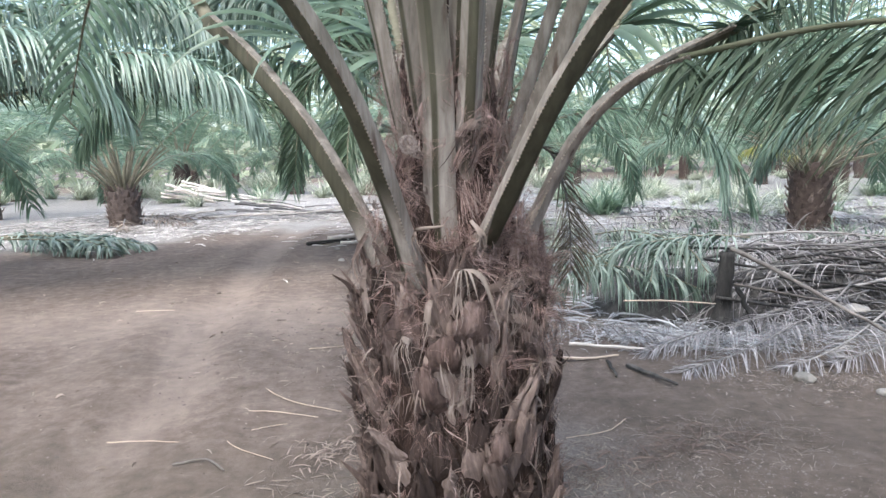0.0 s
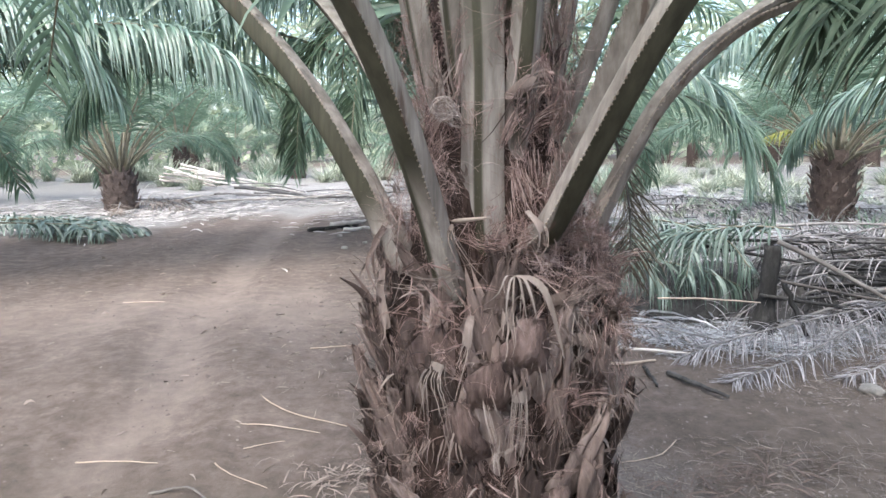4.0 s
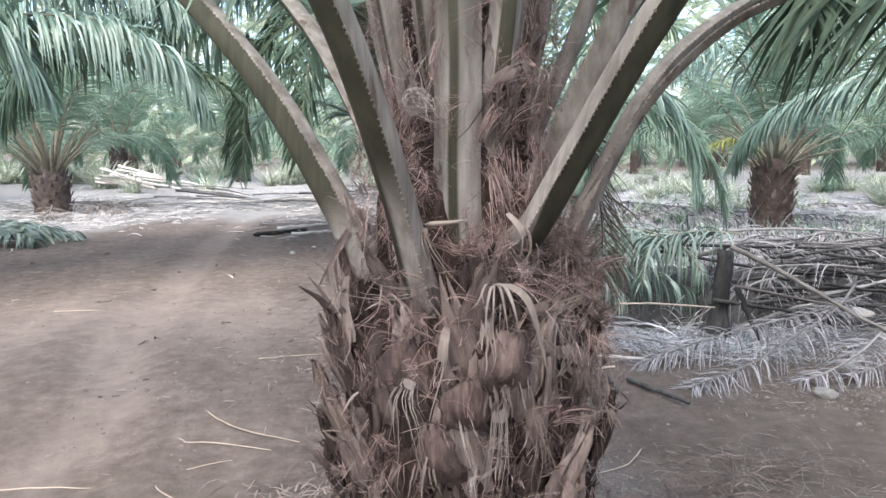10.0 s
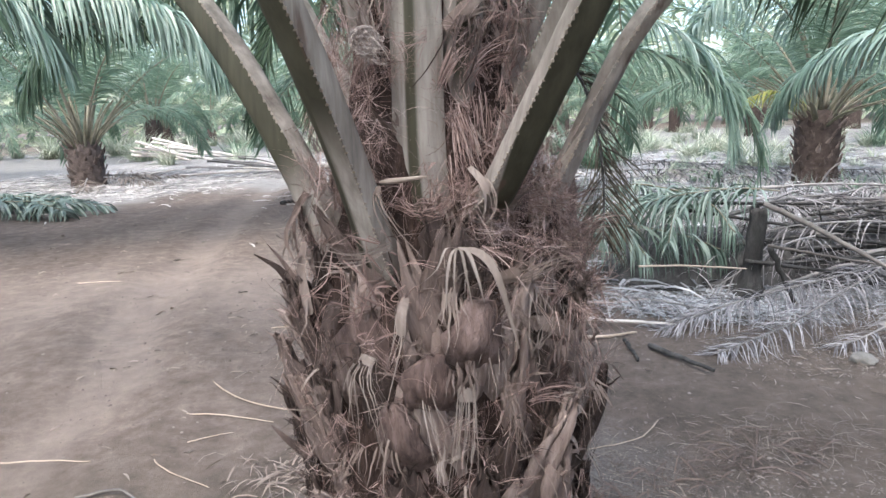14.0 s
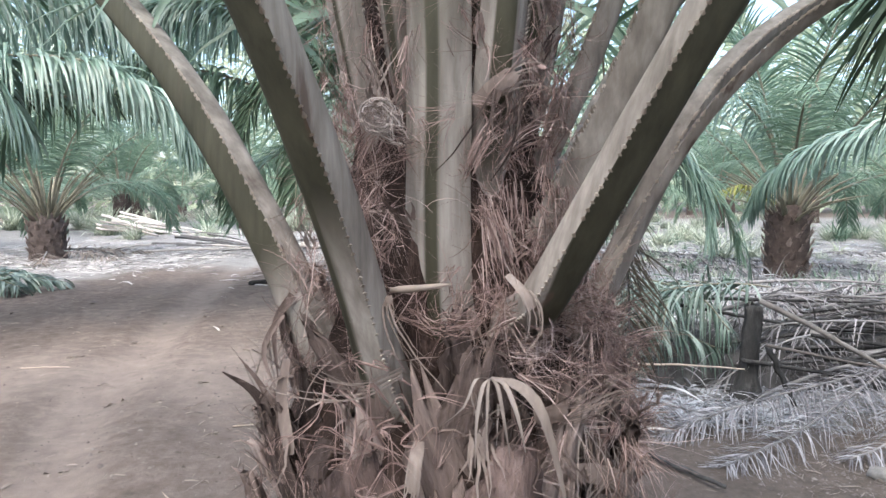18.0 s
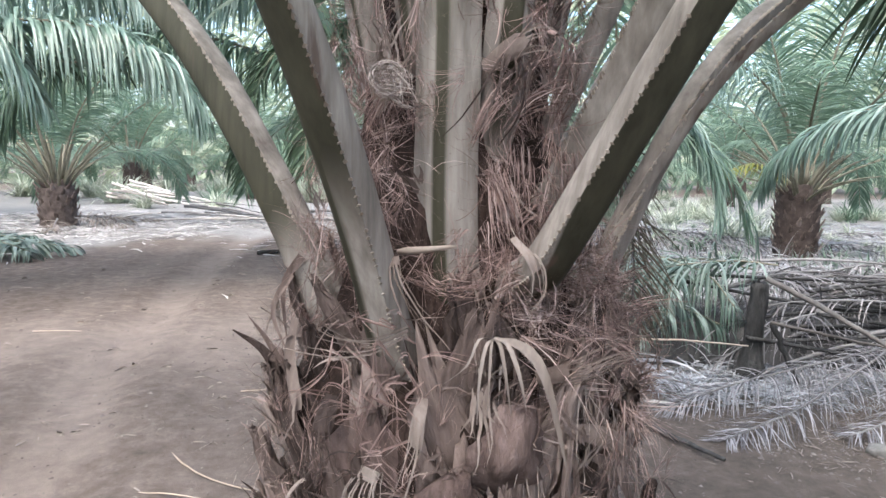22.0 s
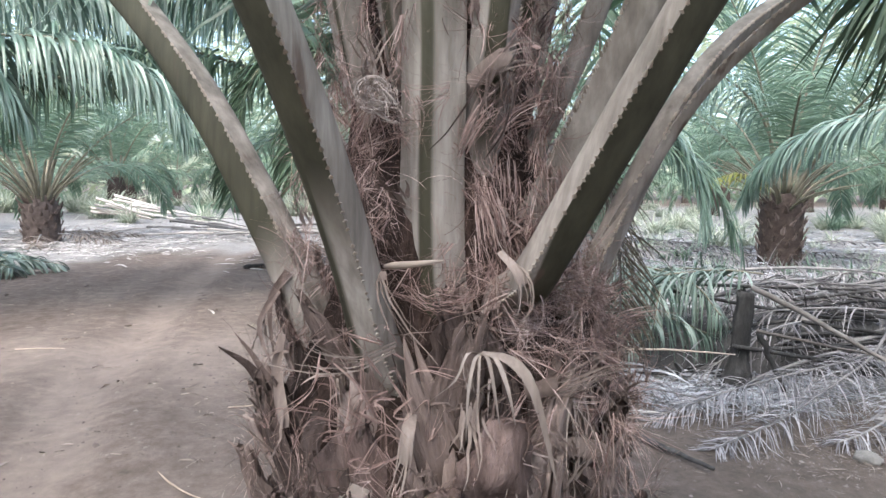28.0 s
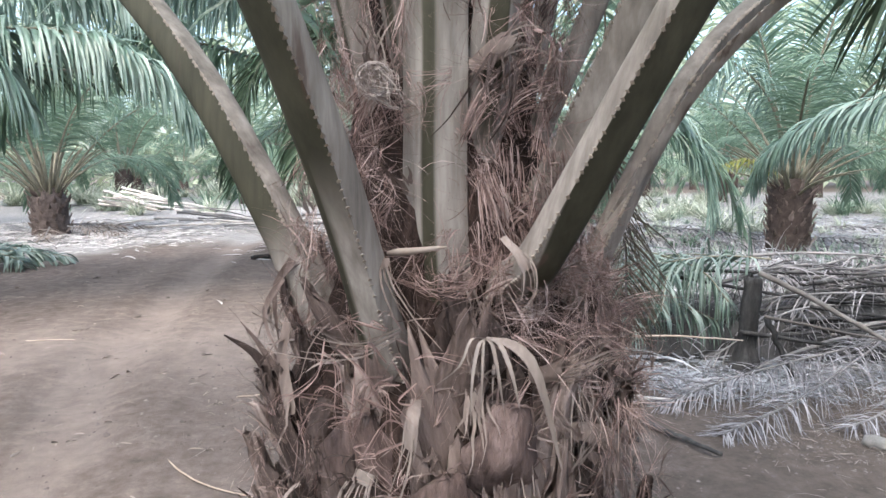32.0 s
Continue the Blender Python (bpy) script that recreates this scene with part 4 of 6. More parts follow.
    # blades that stand out over the track
    for a, b, c, w in (((-0.325, -0.15, 0.90), (-0.365, -0.16, 0.985), (-0.425, -0.17, 1.03), 0.028), ((-0.34, -0.12, 0.94), (-0.375, -0.12, 1.0), (-0.41, -0.12, 1.045), 0.016), ((-0.345, -0.13, 0.72), (-0.38, -0.14, 0.765), (-0.405, -0.15, 0.82), 0.02), ((-0.335, -0.16, 0.5), (-0.385, -0.17, 0.55), (-0.425, -0.17, 0.59), 0.028), ((-0.345, -0.08, 0.62), (-0.38, -0.07, 0.66), (-0.40, -0.06, 0.71), 0.02), ((-0.32, -0.2, 0.22), (-0.375, -0.2, 0.28), (-0.42, -0.21, 0.33), 0.03), ((-0.30, -0.12, 1.17), (-0.335, -0.13, 1.11), (-0.33, -0.13, 1.0), 0.018), ((-0.31, -0.16, 1.14), (-0.345, -0.17, 1.07), (-0.315, -0.17, 0.98), 0.014)):
        path = spline([a, b, c], 7)
        piece("torn_strip", mesh_of("torn_strip", *ribbon(path, [w * (1 - 0.9 * (k / 7) ** 1.4) for k in range(8)], Vector((0.8, 0.1, 0.6)), 0.5), BOOT), palm)
    # the grey strips that hang from one torn base
    root = Vector((0.075, -0.375, 1.078))
    for tip, mid, w in (((0.195, -0.40, 0.875), (0.155, -0.42, 1.03), 0.0165), ((0.105, -0.41, 0.965), (0.095, -0.42, 1.03), 0.0055), ((0.128, -0.41, 0.975), (0.115, -0.42, 1.035), 0.007),
                        ((0.052, -0.40, 0.945), (0.055, -0.405, 1.02), 0.0055), ((-0.005, -0.395, 1.005), (0.035, -0.40, 1.04), 0.004), ((0.068, -0.40, 0.955), (0.07, -0.41, 1.02), 0.004)):
        path = spline([root, root.lerp(Vector(mid), 0.55) + UP * 0.022, mid, tip], 9)
        piece("hanging_strip", mesh_of("hanging_strip", *ribbon(path, [w * (0.7 + 0.5 * math.sin(math.pi * k / 9)) * (1 - 0.75 * (k / 9) ** 3) for k in range(10)], Vector((1, 0.2, 0.2)), 0.4), GREYSTRIP), palm, label="grey drooping strip of torn sheath")

    def sheath(points, width, strands, material, frayed=0.5, spread=1.0):
        """A sheath remnant along a path: a curved strip that frays into strands at its end."""
        q = Soup()
        path = spline(points, 14)
        face = Vector((path[7].x, path[7].y, 0)).normalized()
        across = (path[-1] - path[0]).cross(face).normalized()
        solid = int(14 * (1 - frayed))
        if solid > 1:
            q.add(*ribbon(path[:solid + 1], [width * (0.75 + 0.35 * math.sin(math.pi * i / 14)) * (1 if i < solid else 0.7) for i in range(solid + 1)], across + face * r.uniform(-0.3, 0.3), 0.5))
        for m in range(strands):
            off = (m + 0.5) / strands - 0.5 + r.uniform(-0.1, 0.1)
            begin = max(0, solid - r.randint(1, 3))
            line, w = [], width / strands * r.uniform(0.4, 1.0)
            curl = Vector((r.uniform(-1, 1), r.uniform(-1, 1), r.uniform(-0.6, 0.6))) * 0.012 * spread
            for i in range(begin, 15):
                e = (i - begin) / max(1, 14 - begin)
                line.append(path[i] + across * (off * width * (1 + 0.9 * spread * e)) + face * (0.006 * r.uniform(0, 1) + 0.01 * e) + curl * (e * e * 3))
            stop = r.randint(max(2, len(line) - 5), len(line))
            line = line[:stop]
            q.add(*ribbon(line, [w * (1 - 0.8 * (i / len(line)) ** 2) for i in range(len(line))], across + face * r.uniform(-0.6, 0.6)))
        piece("frayed_sheath", q.mesh("frayed_sheath", material), palm, label="pale frayed sheath remnant" if material is GREYSTRIP else "")

    sheath([(0.085, -0.375, 0.80), (0.083, -0.40, 0.73), (0.075, -0.405, 0.64), (0.06, -0.40, 0.54)], 0.04, 11, GREYSTRIP, 0.75)
    sheath([(-0.035, -0.37, 0.975), (-0.04, -0.395, 0.95), (-0.052, -0.395, 0.88), (-0.10, -0.385, 0.78)], 0.022, 5, STRIP, 0.4)
    sheath([(-0.125, -0.345, 0.84), (-0.14, -0.37, 0.80), (-0.13, -0.385, 0.74), (-0.125, -0.38, 0.62)], 0.05, 14, GREYSTRIP, 0.85, 1.6)
    sheath([(0.20, -0.31, 0.90), (0.26, -0.29, 0.89), (0.315, -0.25, 0.84), (0.335, -0.22, 0.70), (0.325, -0.22, 0.56)], 0.035, 7, STRIP, 0.5)
    sheath([(0.25, -0.30, 0.86), (0.31, -0.26, 0.80), (0.345, -0.21, 0.70), (0.335, -0.20, 0.55)], 0.03, 6, BOOT, 0.4)
    sheath([(0.15, -0.33, 1.0), (0.21, -0.34, 1.02), (0.285, -0.31, 1.045), (0.36, -0.25, 1.03)], 0.034, 14, STRIP, 0.7)
    sheath([(0.105, -0.35, 1.235), (0.135, -0.375, 1.20), (0.14, -0.375, 1.15), (0.11, -0.37, 1.095)], 0.024, 7, STRIP, 0.55)
    sheath([(-0.085, -0.345, 1.20), (-0.075, -0.375, 1.17), (-0.045, -0.38, 1.12), (-0.005, -0.375, 1.075)], 0.02, 5, STRIP, 0.8)
    # curling wisps round the foot of a thick stalk
    for _ in range(34):
        p = Vector((r.uniform(-0.2, -0.03), -0.345 - r.uniform(0, 0.03), r.uniform(0.9, 1.1)))
        a, b = Vector((r.uniform(-0.06, 0.06), r.uniform(-0.03, 0.0), r.uniform(-0.05, 0.05))), Vector((r.uniform(-0.06, 0.06), r.uniform(-0.02, 0.02), r.uniform(-0.09, 0.0)))
        w = r.uniform(0.0012, 0.0032)
        q = Soup()
        for _ in range(3):
            o = Vector((r.uniform(-1, 1), r.uniform(-1, 1), r.uniform(-1, 1))) * 0.012
            q.add(*ribbon(spline([p, p + a + o * 0.4, p + a + b + o], 8), [w * (1 - 0.8 * (k / 8) ** 2) for k in range(9)], Vector((r.uniform(-1, 1), r.uniform(-1, 1), 1))))
        piece("frayed_sheath", q.mesh("frayed_sheath", FIBRE), palm)
    sheath([(-0.06, -0.36, 1.085), (-0.12, -0.38, 1.065), (-0.20, -0.36, 1.075), (-0.25, -0.31, 1.10)], 0.022, 7, STRIP, 0.95, 1.6)
    sheath([(-0.295, -0.19, 1.06), (-0.30, -0.215, 1.0), (-0.28, -0.25, 0.93), (-0.26, -0.27, 0.86)], 0.035, 4, STRIP, 0.2)
    sheath([(-0.20, -0.30, 0.95), (-0.21, -0.33, 0.90), (-0.20, -0.33, 0.84), (-0.215, -0.32, 0.78)], 0.04, 9, BOOT, 0.6)
    # the torn collar at the foot of an inner stalk
    sheath([(0.055, -0.235, 1.515), (0.10, -0.255, 1.545), (0.15, -0.25, 1.565), (0.20, -0.225, 1.535)], 0.035, 8, STRIP, 0.45)
    sheath([(0.165, -0.235, 1.575), (0.185, -0.26, 1.555), (0.18, -0.27, 1.52), (0.165, -0.27, 1.46)], 0.028, 6, FIBRE, 0.85, 1.8)
    sheath([(0.105, -0.245, 1.54), (0.10, -0.275, 1.50), (0.09, -0.28, 1.44), (0.085, -0.27, 1.40)], 0.045, 7, BOOT, 0.9, 2.6)
    # the sagging band of fibre under the cut edge
    for k in range(3):
        q = Soup()
        for _ in range(15):
            lift, far = r.uniform(-0.022, 0.012), r.uniform(0.0, 0.03)
            ends = spline([(-0.06 + r.uniform(-0.02, 0.09), -0.33 + far, 1.178 + lift), (0.0, -0.37 + far, 1.16 + lift), (0.055, -0.372 + far, 1.172 + lift), (0.105 + r.uniform(-0.05, 0.015), -0.34 + far, 1.225 + lift)], 8)
            w = r.uniform(0.0005, 0.0014)
            q.add(*ribbon([p + Vector((0, r.uniform(-0.008, 0.008), r.uniform(-0.009, 0.009))) for p in ends], [w * (1.1 - 0.1 * k) for k in range(9)], Vector((0, r.uniform(-1, 1), 1))))
        piece("frayed_sheath", q.mesh("frayed_sheath", FIBRE), palm)
    # the pale cut edge below the upright stalk
    path = spline([(-0.083, -0.318, 1.207), (-0.038, -0.338, 1.213), (0.014, -0.328, 1.218)], 6)
    piece("cut_edge", mesh_of("cut_edge", *tube(path, [0.005, 0.008, 0.008, 0.007, 0.006, 0.005, 0.002], 7, 0.8), CUT), palm, label="pale cut edge of a leaf base")
    # a ball of matted fibre with a loose tail
    s = Soup()
    for k in range(300):
        v = Vector((r.gauss(0, 1), r.gauss(0, 1), r.gauss(0, 1))).normalized()
        w = v.cross(Vector((r.uniform(-1, 1), r.uniform(-1, 1), r.uniform(-1, 1)))).normalized()
        size = 0.027 * r.uniform(0.6, 1.25)
        path = [Vector((-0.103, -0.297, 1.489)) + (v * math.cos(t) + w * math.sin(t)) * size for t in np.linspace(0, r.uniform(0.6, 1.8), 8)]
        if k % 5 == 0:
            path = [p + Vector((0.005, -0.002, -0.004)) * n for n, p in enumerate(path)]
        wide = r.uniform(0.0008, 0.0018)
        s.add(*ribbon(path, [wide] * 8, v + Vector((r.uniform(-0.4, 0.4), 0, r.uniform(-0.4, 0.4)))))
    tagged(piece("fibre_ball", s.mesh("fibre_ball", PALEFIBRE), palm, label="pale ball of matted palm fibre"), kind="stuff")


build_strips()

# ---- the other palms of the plantation ----
def arch(length, rise, fall, sway=0.0):
    """Places along a frond that leaves the crown at an angle (degrees above level) and bends down."""
    pts, p, e = [], Vector((0.12, 0, 0)), radians(rise)
    n = 8
    for k in range(n + 1):
        pts.append(p.copy())
        u = k / n
        e -= radians(fall) / n * (0.4 + 1.2 * u)
        p = p + Vector((math.cos(e), sway * u * 0.4, math.sin(e))) * (length / n)
    return pts


class Kit:
    """Frond meshes that the palms share."""
    sets = {}


def make_kit():
    r = random.Random(31)
    for kind, (rise, fall, droop, count) in {"young": (80, 50, 0.22, 3), "middle": (64, 85, 0.34, 4), "old": (47, 105, 0.48, 4), "low": (20, 60, 0.4, 2)}.items():
        Kit.sets[kind] = []
        for k in range(count):
            pts = arch(r.uniform(4.9, 5.7), rise + r.uniform(-8, 8), fall * r.uniform(0.85, 1.15), r.uniform(-0.5, 0.5))
            path, radii, blades = frond_parts(pts, 0.2, 104, 0.92, 0.036, droop, r, foot=0.048, segments=5, n=28, skip=0.04)
            s = Soup()
            for v, f in blades:
                s.add(v, f)
            Kit.sets[kind].append((mesh_of("frond", *tube(path, radii, 5, 0.7), RACHIS), s.mesh("foliage", LEAF)))
    Kit.boots = [boot_mesh(r, k) for k in ("split", "pointed", "split", "pointed")]
    for me in Kit.boots:
        me.materials[0] = FARBOOT


make_kit()


def hang(parent, kind, pick, phi, z, out=0.0, scale=1.0, tilt=0.0):
    stalk, blades = Kit.sets[kind][pick % len(Kit.sets[kind])]
    a = radians(phi)
    ob = piece("frond", stalk, parent, Matrix.Translation((out * math.cos(a), out * math.sin(a), z)) @ pose(0, 0, 0, 0, 0, phi) @ pose(0, 0, 0, 0, tilt, 0) @ Matrix.Diagonal((scale, scale, scale, 1)))
    tagged(piece("foliage", blades, ob), kind="stuff")
    return ob


def trunk_mesh(tall, wide, r):
    rings, sides, verts, faces = 16, 20, [], []
    seed = r.uniform(0, 50)
    for k in range(rings):
        z = -0.15 + (tall + 0.35) * k / (rings - 1)
        u = z / tall
        for j in range(sides):
            a = 2 * math.pi * j / sides
            w = wide * (1 + 0.1 * smooth(0.2, -0.1, u) - 0.35 * smooth(0.85, 1.25, u)) + 0.03 * noise.noise((math.cos(a) * 3, math.sin(a) * 3, z * 5 + seed))
            verts.append((w * math.cos(a), w * math.sin(a), z))
    for k in range(rings - 1):
        for j in range(sides):
            a, b = k * sides + j, k * sides + (j + 1) % sides
            faces.append((a, b, b + sides, a + sides))
    faces.append(tuple(range((rings - 1) * sides, rings * sides)))
    return mesh_of("trunk", verts, faces, FARTRUNK)


def far_palm(x, y, tall=1.25, wide=0.36, fronds=30, seed=0, boots=0, own=(), spin=0.0, clear=(), label=""):
    """A palm of the plantation. own: fronds by kind, angle and scale; clear: spans of angles with no low fronds."""
    r = random.Random(seed)
    z0 = land(x, y)
    ob = thing("oil_palm", label or "stout oil palm with a dark leaf-base trunk and arching green fronds", "palm tree", "palms of the plantation", m=pose(x, y, z0))
    piece("trunk", trunk_mesh(tall, wide, r), ob)
    for i in range(boots):
        z = 0.03 + tall * 0.98 * i / boots
        piece("leaf_base", Kit.boots[i % 4], ob, around((i * 137.5) % 360, z, wide - 0.02, r.uniform(10, 28), r.uniform(-10, 10), r.uniform(0.9, 1.2)))
    for kind, phi, s in own:
        hang(ob, kind, int(phi), phi, tall, 0.1, s)
    for i in range(fronds):
        u = (i + 0.5) / fronds
        phi = (i * 137.508 + spin) % 360
        kind = "young" if u < 0.3 else "middle" if u < 0.65 else "old"
        if kind in ("old", "low") and any(a <= phi <= b for a, b in clear):
            continue
        hang(ob, kind, r.randrange(9), phi + r.uniform(-8, 8), tall + 0.25 * (1 - u), 0.18 * u, r.uniform(0.85, 1.08))
    return ob


V1, V2 = Vector((-0.8, 8.43)), Vector((7.35, 4.17))
BASE = Vector((CX, CY))
palm_r = far_palm(6.3, 14.75, 1.25, 0.40, 18, 11, 60, clear=((150, 300),), label="stout oil palm with a checkered trunk and a drooping pale frond")
palm_l = far_palm(-10.05, 16.55, 0.95, 0.40, 15, 12, 50, clear=((200, 360), (0, 60)), label="oil palm with a fan of thin stalks beside the track")


def stalk_fan(owner, tall, count, seed, least=38):
    """Thin old stalks that fan out of the crown's foot."""
    r = random.Random(seed)
    meshes = []
    for k in range(5):
        rise = radians(least + (82 - least) / 5 * k)
        size = r.uniform(1.1, 1.7)
        pts = [(0.16 + size * u * math.cos(rise) + 0.25 * u * u, 0, size * u * math.sin(rise) - 0.28 * u ** 2.2) for u in (0, 0.25, 0.5, 0.75, 1.0)]
        meshes.append(mesh_of("stalk", *tube(spline(pts, 10), [0.042 - 0.0026 * i for i in range(11)], 6, 0.7), RACHIS))
    for k in range(count):
        piece("stalk", meshes[k % 5], owner, Matrix.Translation((0, 0, tall - 0.1 + r.uniform(-0.1, 0.15))) @ pose(0, 0, 0, 0, 0, k * 137.5 + r.uniform(-10, 10)), "thin old palm stalk" if k == 0 else "")


stalk_fan(palm_r, 1.2, 26, 1)
stalk_fan(palm_l, 0.9, 34, 2, 56)
far_palm(-16.3, 31.4, 1.5, 0.40, 13, 19, 26, clear=((200, 360), (0, 30)), label="stout oil palm far beyond the track")
hidden = BASE + V1
behind = far_palm(hidden.x, hidden.y, 1.35, 0.36, 24, 13, 0, clear=((150, 330),))
side_palm = far_palm(7.35, 6.97, 1.3, 0.36, 22, 17, 0, clear=((100, 260),))


def own_frond(owner, points, pairs, length, droop, seed, blade=SHEENLEAF, spread=0.9, bare=0.22, label="", width=0.04, split=True, sweep=1.0):
    """A frond of one palm alone, by places in the world, with every leaflet a piece of its own."""
    back = owner.matrix_basis.inverted()
    parts = frond_parts([back @ Vector(p) for p in points], bare, pairs, length, width, droop, random.Random(seed), foot=0.045, spread=spread, n=36, sweep=sweep)
    return put_frond("frond", owner, parts, RACHIS, blade, split=split, label=label)


own_frond(behind, [(-0.85, 11.2, 1.5), (-1.9, 11.15, 2.45), (-3.2, 11.05, 3.12), (-4.25, 10.9, 3.36), (-5.1, 10.8, 3.36), (-5.9, 10.6, 3.05), (-6.4, 10.5, 2.57), (-6.75, 10.4, 1.95)], 150, 1.1, 1.2, 1, blade=LEAF, spread=0.5, width=0.048, sweep=0.3, label="long arching frond with hanging green leaflets")
own_frond(behind, [(-0.85, 11.1, 1.5), (-1.2, 10.8, 2.7), (-2.0, 10.4, 3.3), (-2.65, 10.05, 2.95), (-2.92, 9.85, 2.2), (-3.0, 9.75, 1.35)], 120, 0.72, 0.2, 2, blade=SHADELEAF, width=0.032, label="dark hanging frond")
own_frond(behind, [(-0.85, 11.2, 1.5), (-1.9, 11.0, 3.1), (-3.2, 10.8, 4.0), (-4.2, 10.6, 4.25), (-5.2, 10.5, 4.25), (-6.2, 10.3, 3.95), (-6.9, 10.2, 3.3)], 150, 1.1, 1.2, 21, spread=0.5, width=0.045, sweep=0.3, split=False)
own_frond(behind, [(-0.85, 11.2, 1.5), (-1.3, 11.0, 3.4), (-2.2, 10.8, 4.6), (-3.4, 10.6, 4.9), (-4.6, 10.4, 4.5), (-5.6, 10.3, 3.8)], 140, 1.1, 1.1, 22, spread=0.5, width=0.042, sweep=0.3, split=False)
for k, pts in enumerate(([(-0.85, 11.1, 1.5), (-1.0, 10.6, 2.8), (-1.5, 10.0, 3.3), (-1.9, 9.6, 2.9), (-2.05, 9.4, 2.1), (-2.1, 9.3, 1.4)], [(-0.85, 11.1, 1.5), (-1.3, 11.0, 3.0), (-2.3, 10.9, 3.6), (-2.9, 10.8, 3.1), (-3.3, 10.7, 2.3), (-3.5, 10.6, 1.5)], [(-0.8, 11.0, 1.5), (-0.9, 10.4, 3.0), (-1.2, 9.6, 3.9), (-1.6, 8.9, 3.8), (-1.9, 8.3, 3.2)])):
    own_frond(behind, pts, 110, 0.75, 0.4, 31 + k, blade=SHADELEAF, width=0.034, split=False)
own_frond(palm_r, [(6.3, 14.75, 1.5), (5.6, 14.35, 2.8), (4.7, 13.9, 3.4), (4.05, 13.6, 3.3), (3.55, 13.4, 2.8)], 90, 0.95, 1.1, 23, spread=0.45, sweep=0.3, width=0.045, split=False)
own_frond(palm_r, [(6.2, 14.6, 1.1), (5.7, 14.4, 1.5), (5.2, 14.3, 1.64), (4.75, 14.2, 1.5)], 18, 0.42, 0.8, 24, blade=YELLOW, split=False, label="short yellowing frond")
for k, points in enumerate(([(-0.85, 11.2, 1.5), (-1.6, 11.6, 3.0), (-2.8, 12.2, 4.2), (-4.2, 12.8, 4.4), (-5.4, 13.2, 3.8)], [(-0.85, 11.2, 1.5), (-1.1, 11.2, 3.2), (-1.7, 11.0, 4.6), (-2.8, 10.8, 5.1), (-3.9, 10.5, 4.6)], [(-0.8, 11.2, 1.5), (-1.5, 11.0, 2.9), (-2.7, 10.7, 3.9), (-4.0, 10.3, 4.1), (-5.3, 10.0, 3.6)])):
    parts = frond_parts([behind.matrix_basis.inverted() @ Vector(p) for p in points], 0.22, 100, 1.0, 0.04, 0.7, random.Random(300 + k), foot=0.045, spread=0.7, n=30)
    put_frond("frond", behind, parts, RACHIS, SHEENLEAF)
own_frond(behind, [(-0.75, 11.2, 1.5), (0.3, 11.2, 2.45), (1.6, 11.2, 2.85), (2.6, 11.15, 2.5), (3.1, 11.1, 2.0), (3.36, 11.05, 1.45), (3.45, 11.0, 0.85)], 100, 0.85, 0.8, 3, spread=0.6, width=0.036, label="arching frond with a hanging tip")
track_palm = far_palm(-8.17, 7.07, 1.3, 0.36, 20, 18, 0, clear=((290, 360), (0, 90)))
own_frond(track_palm, [(-8.1, 7.1, 1.5), (-7.3, 7.5, 2.35), (-6.4, 7.9, 2.78), (-5.6, 8.1, 2.92), (-4.8, 8.2, 2.96), (-4.1, 8.25, 2.92), (-3.6, 8.3, 2.76), (-3.2, 8.35, 2.45), (-2.98, 8.4, 2.0)], 190, 0.78, 1.15, 7, spread=0.42, width=0.042, sweep=0.45, label="long arching frond with hanging pale green leaflets")
own_frond(track_palm, [(-8.1, 7.1, 1.5), (-7.3, 7.7, 2.9), (-6.3, 8.3, 3.5), (-5.2, 8.7, 3.7), (-4.2, 8.9, 3.6), (-3.4, 9.0, 3.2)], 150, 0.95, 1.1, 71, spread=0.45, width=0.042, sweep=0.4, split=False, label="high arching frond with hanging leaflets")
# added frond whose dark leaflets stand for shaded tips of the one above
own_frond(track_palm, [(-8.1, 7.1, 1.5), (-7.2, 7.9, 2.25), (-6.2, 8.5, 2.58), (-5.2, 8.9, 2.66), (-4.2, 9.0, 2.62), (-3.4, 9.05, 2.5), (-2.8, 9.1, 2.15)], 150, 0.55, 0.5, 72, blade=SHADELEAF, spread=0.6, width=0.032, sweep=0.5, split=False, label="added low frond with leaflets darkened as shade")
own_frond(track_palm, [(-8.1, 7.0, 1.5), (-7.0, 7.2, 2.7), (-5.8, 7.5, 3.2), (-4.9, 7.8, 2.9), (-4.5, 8.0, 2.2)], 110, 0.95, 0.8, 8, spread=0.7, label="arching frond with hanging green leaflets")
own_frond(side_palm, [(7.3, 7.0, 1.5), (6.4, 7.4, 2.6), (5.2, 8.0, 2.55), (4.4, 8.6, 2.22), (4.0, 9.2, 2.02), (3.75, 9.8, 1.7), (3.65, 10.2, 1.2)], 120, 0.6, 0.9, 5, spread=0.7, label="drooping frond with pale hanging leaflets")
count = 0
for i in range(-1, 7):
    for j in range(-3, 6):
        p = BASE + V1 * i + V2 * j
        if (i, j) in ((0, 0), (1, 0), (1, 1), (2, -1), (0, 1), (1, -1), (2, 1)) or p.y > 62 or p.y < -8 or abs(p.x) > 16 + 0.75 * max(0, p.y):
            continue
        count += 1
        if (i, j) == (3, -1):
            continue
        q = p + Vector((math.sin(count * 12.9) * 0.5, math.cos(count * 7.7) * 0.5))
        far_palm(q.x, q.y, 1.1 + 0.3 * abs(math.sin(count * 3.3)), 0.36, 15 if q.y < 40 else 11, 100 + count, 26 if q.y < 34 else 0, spin=count * 47.0)

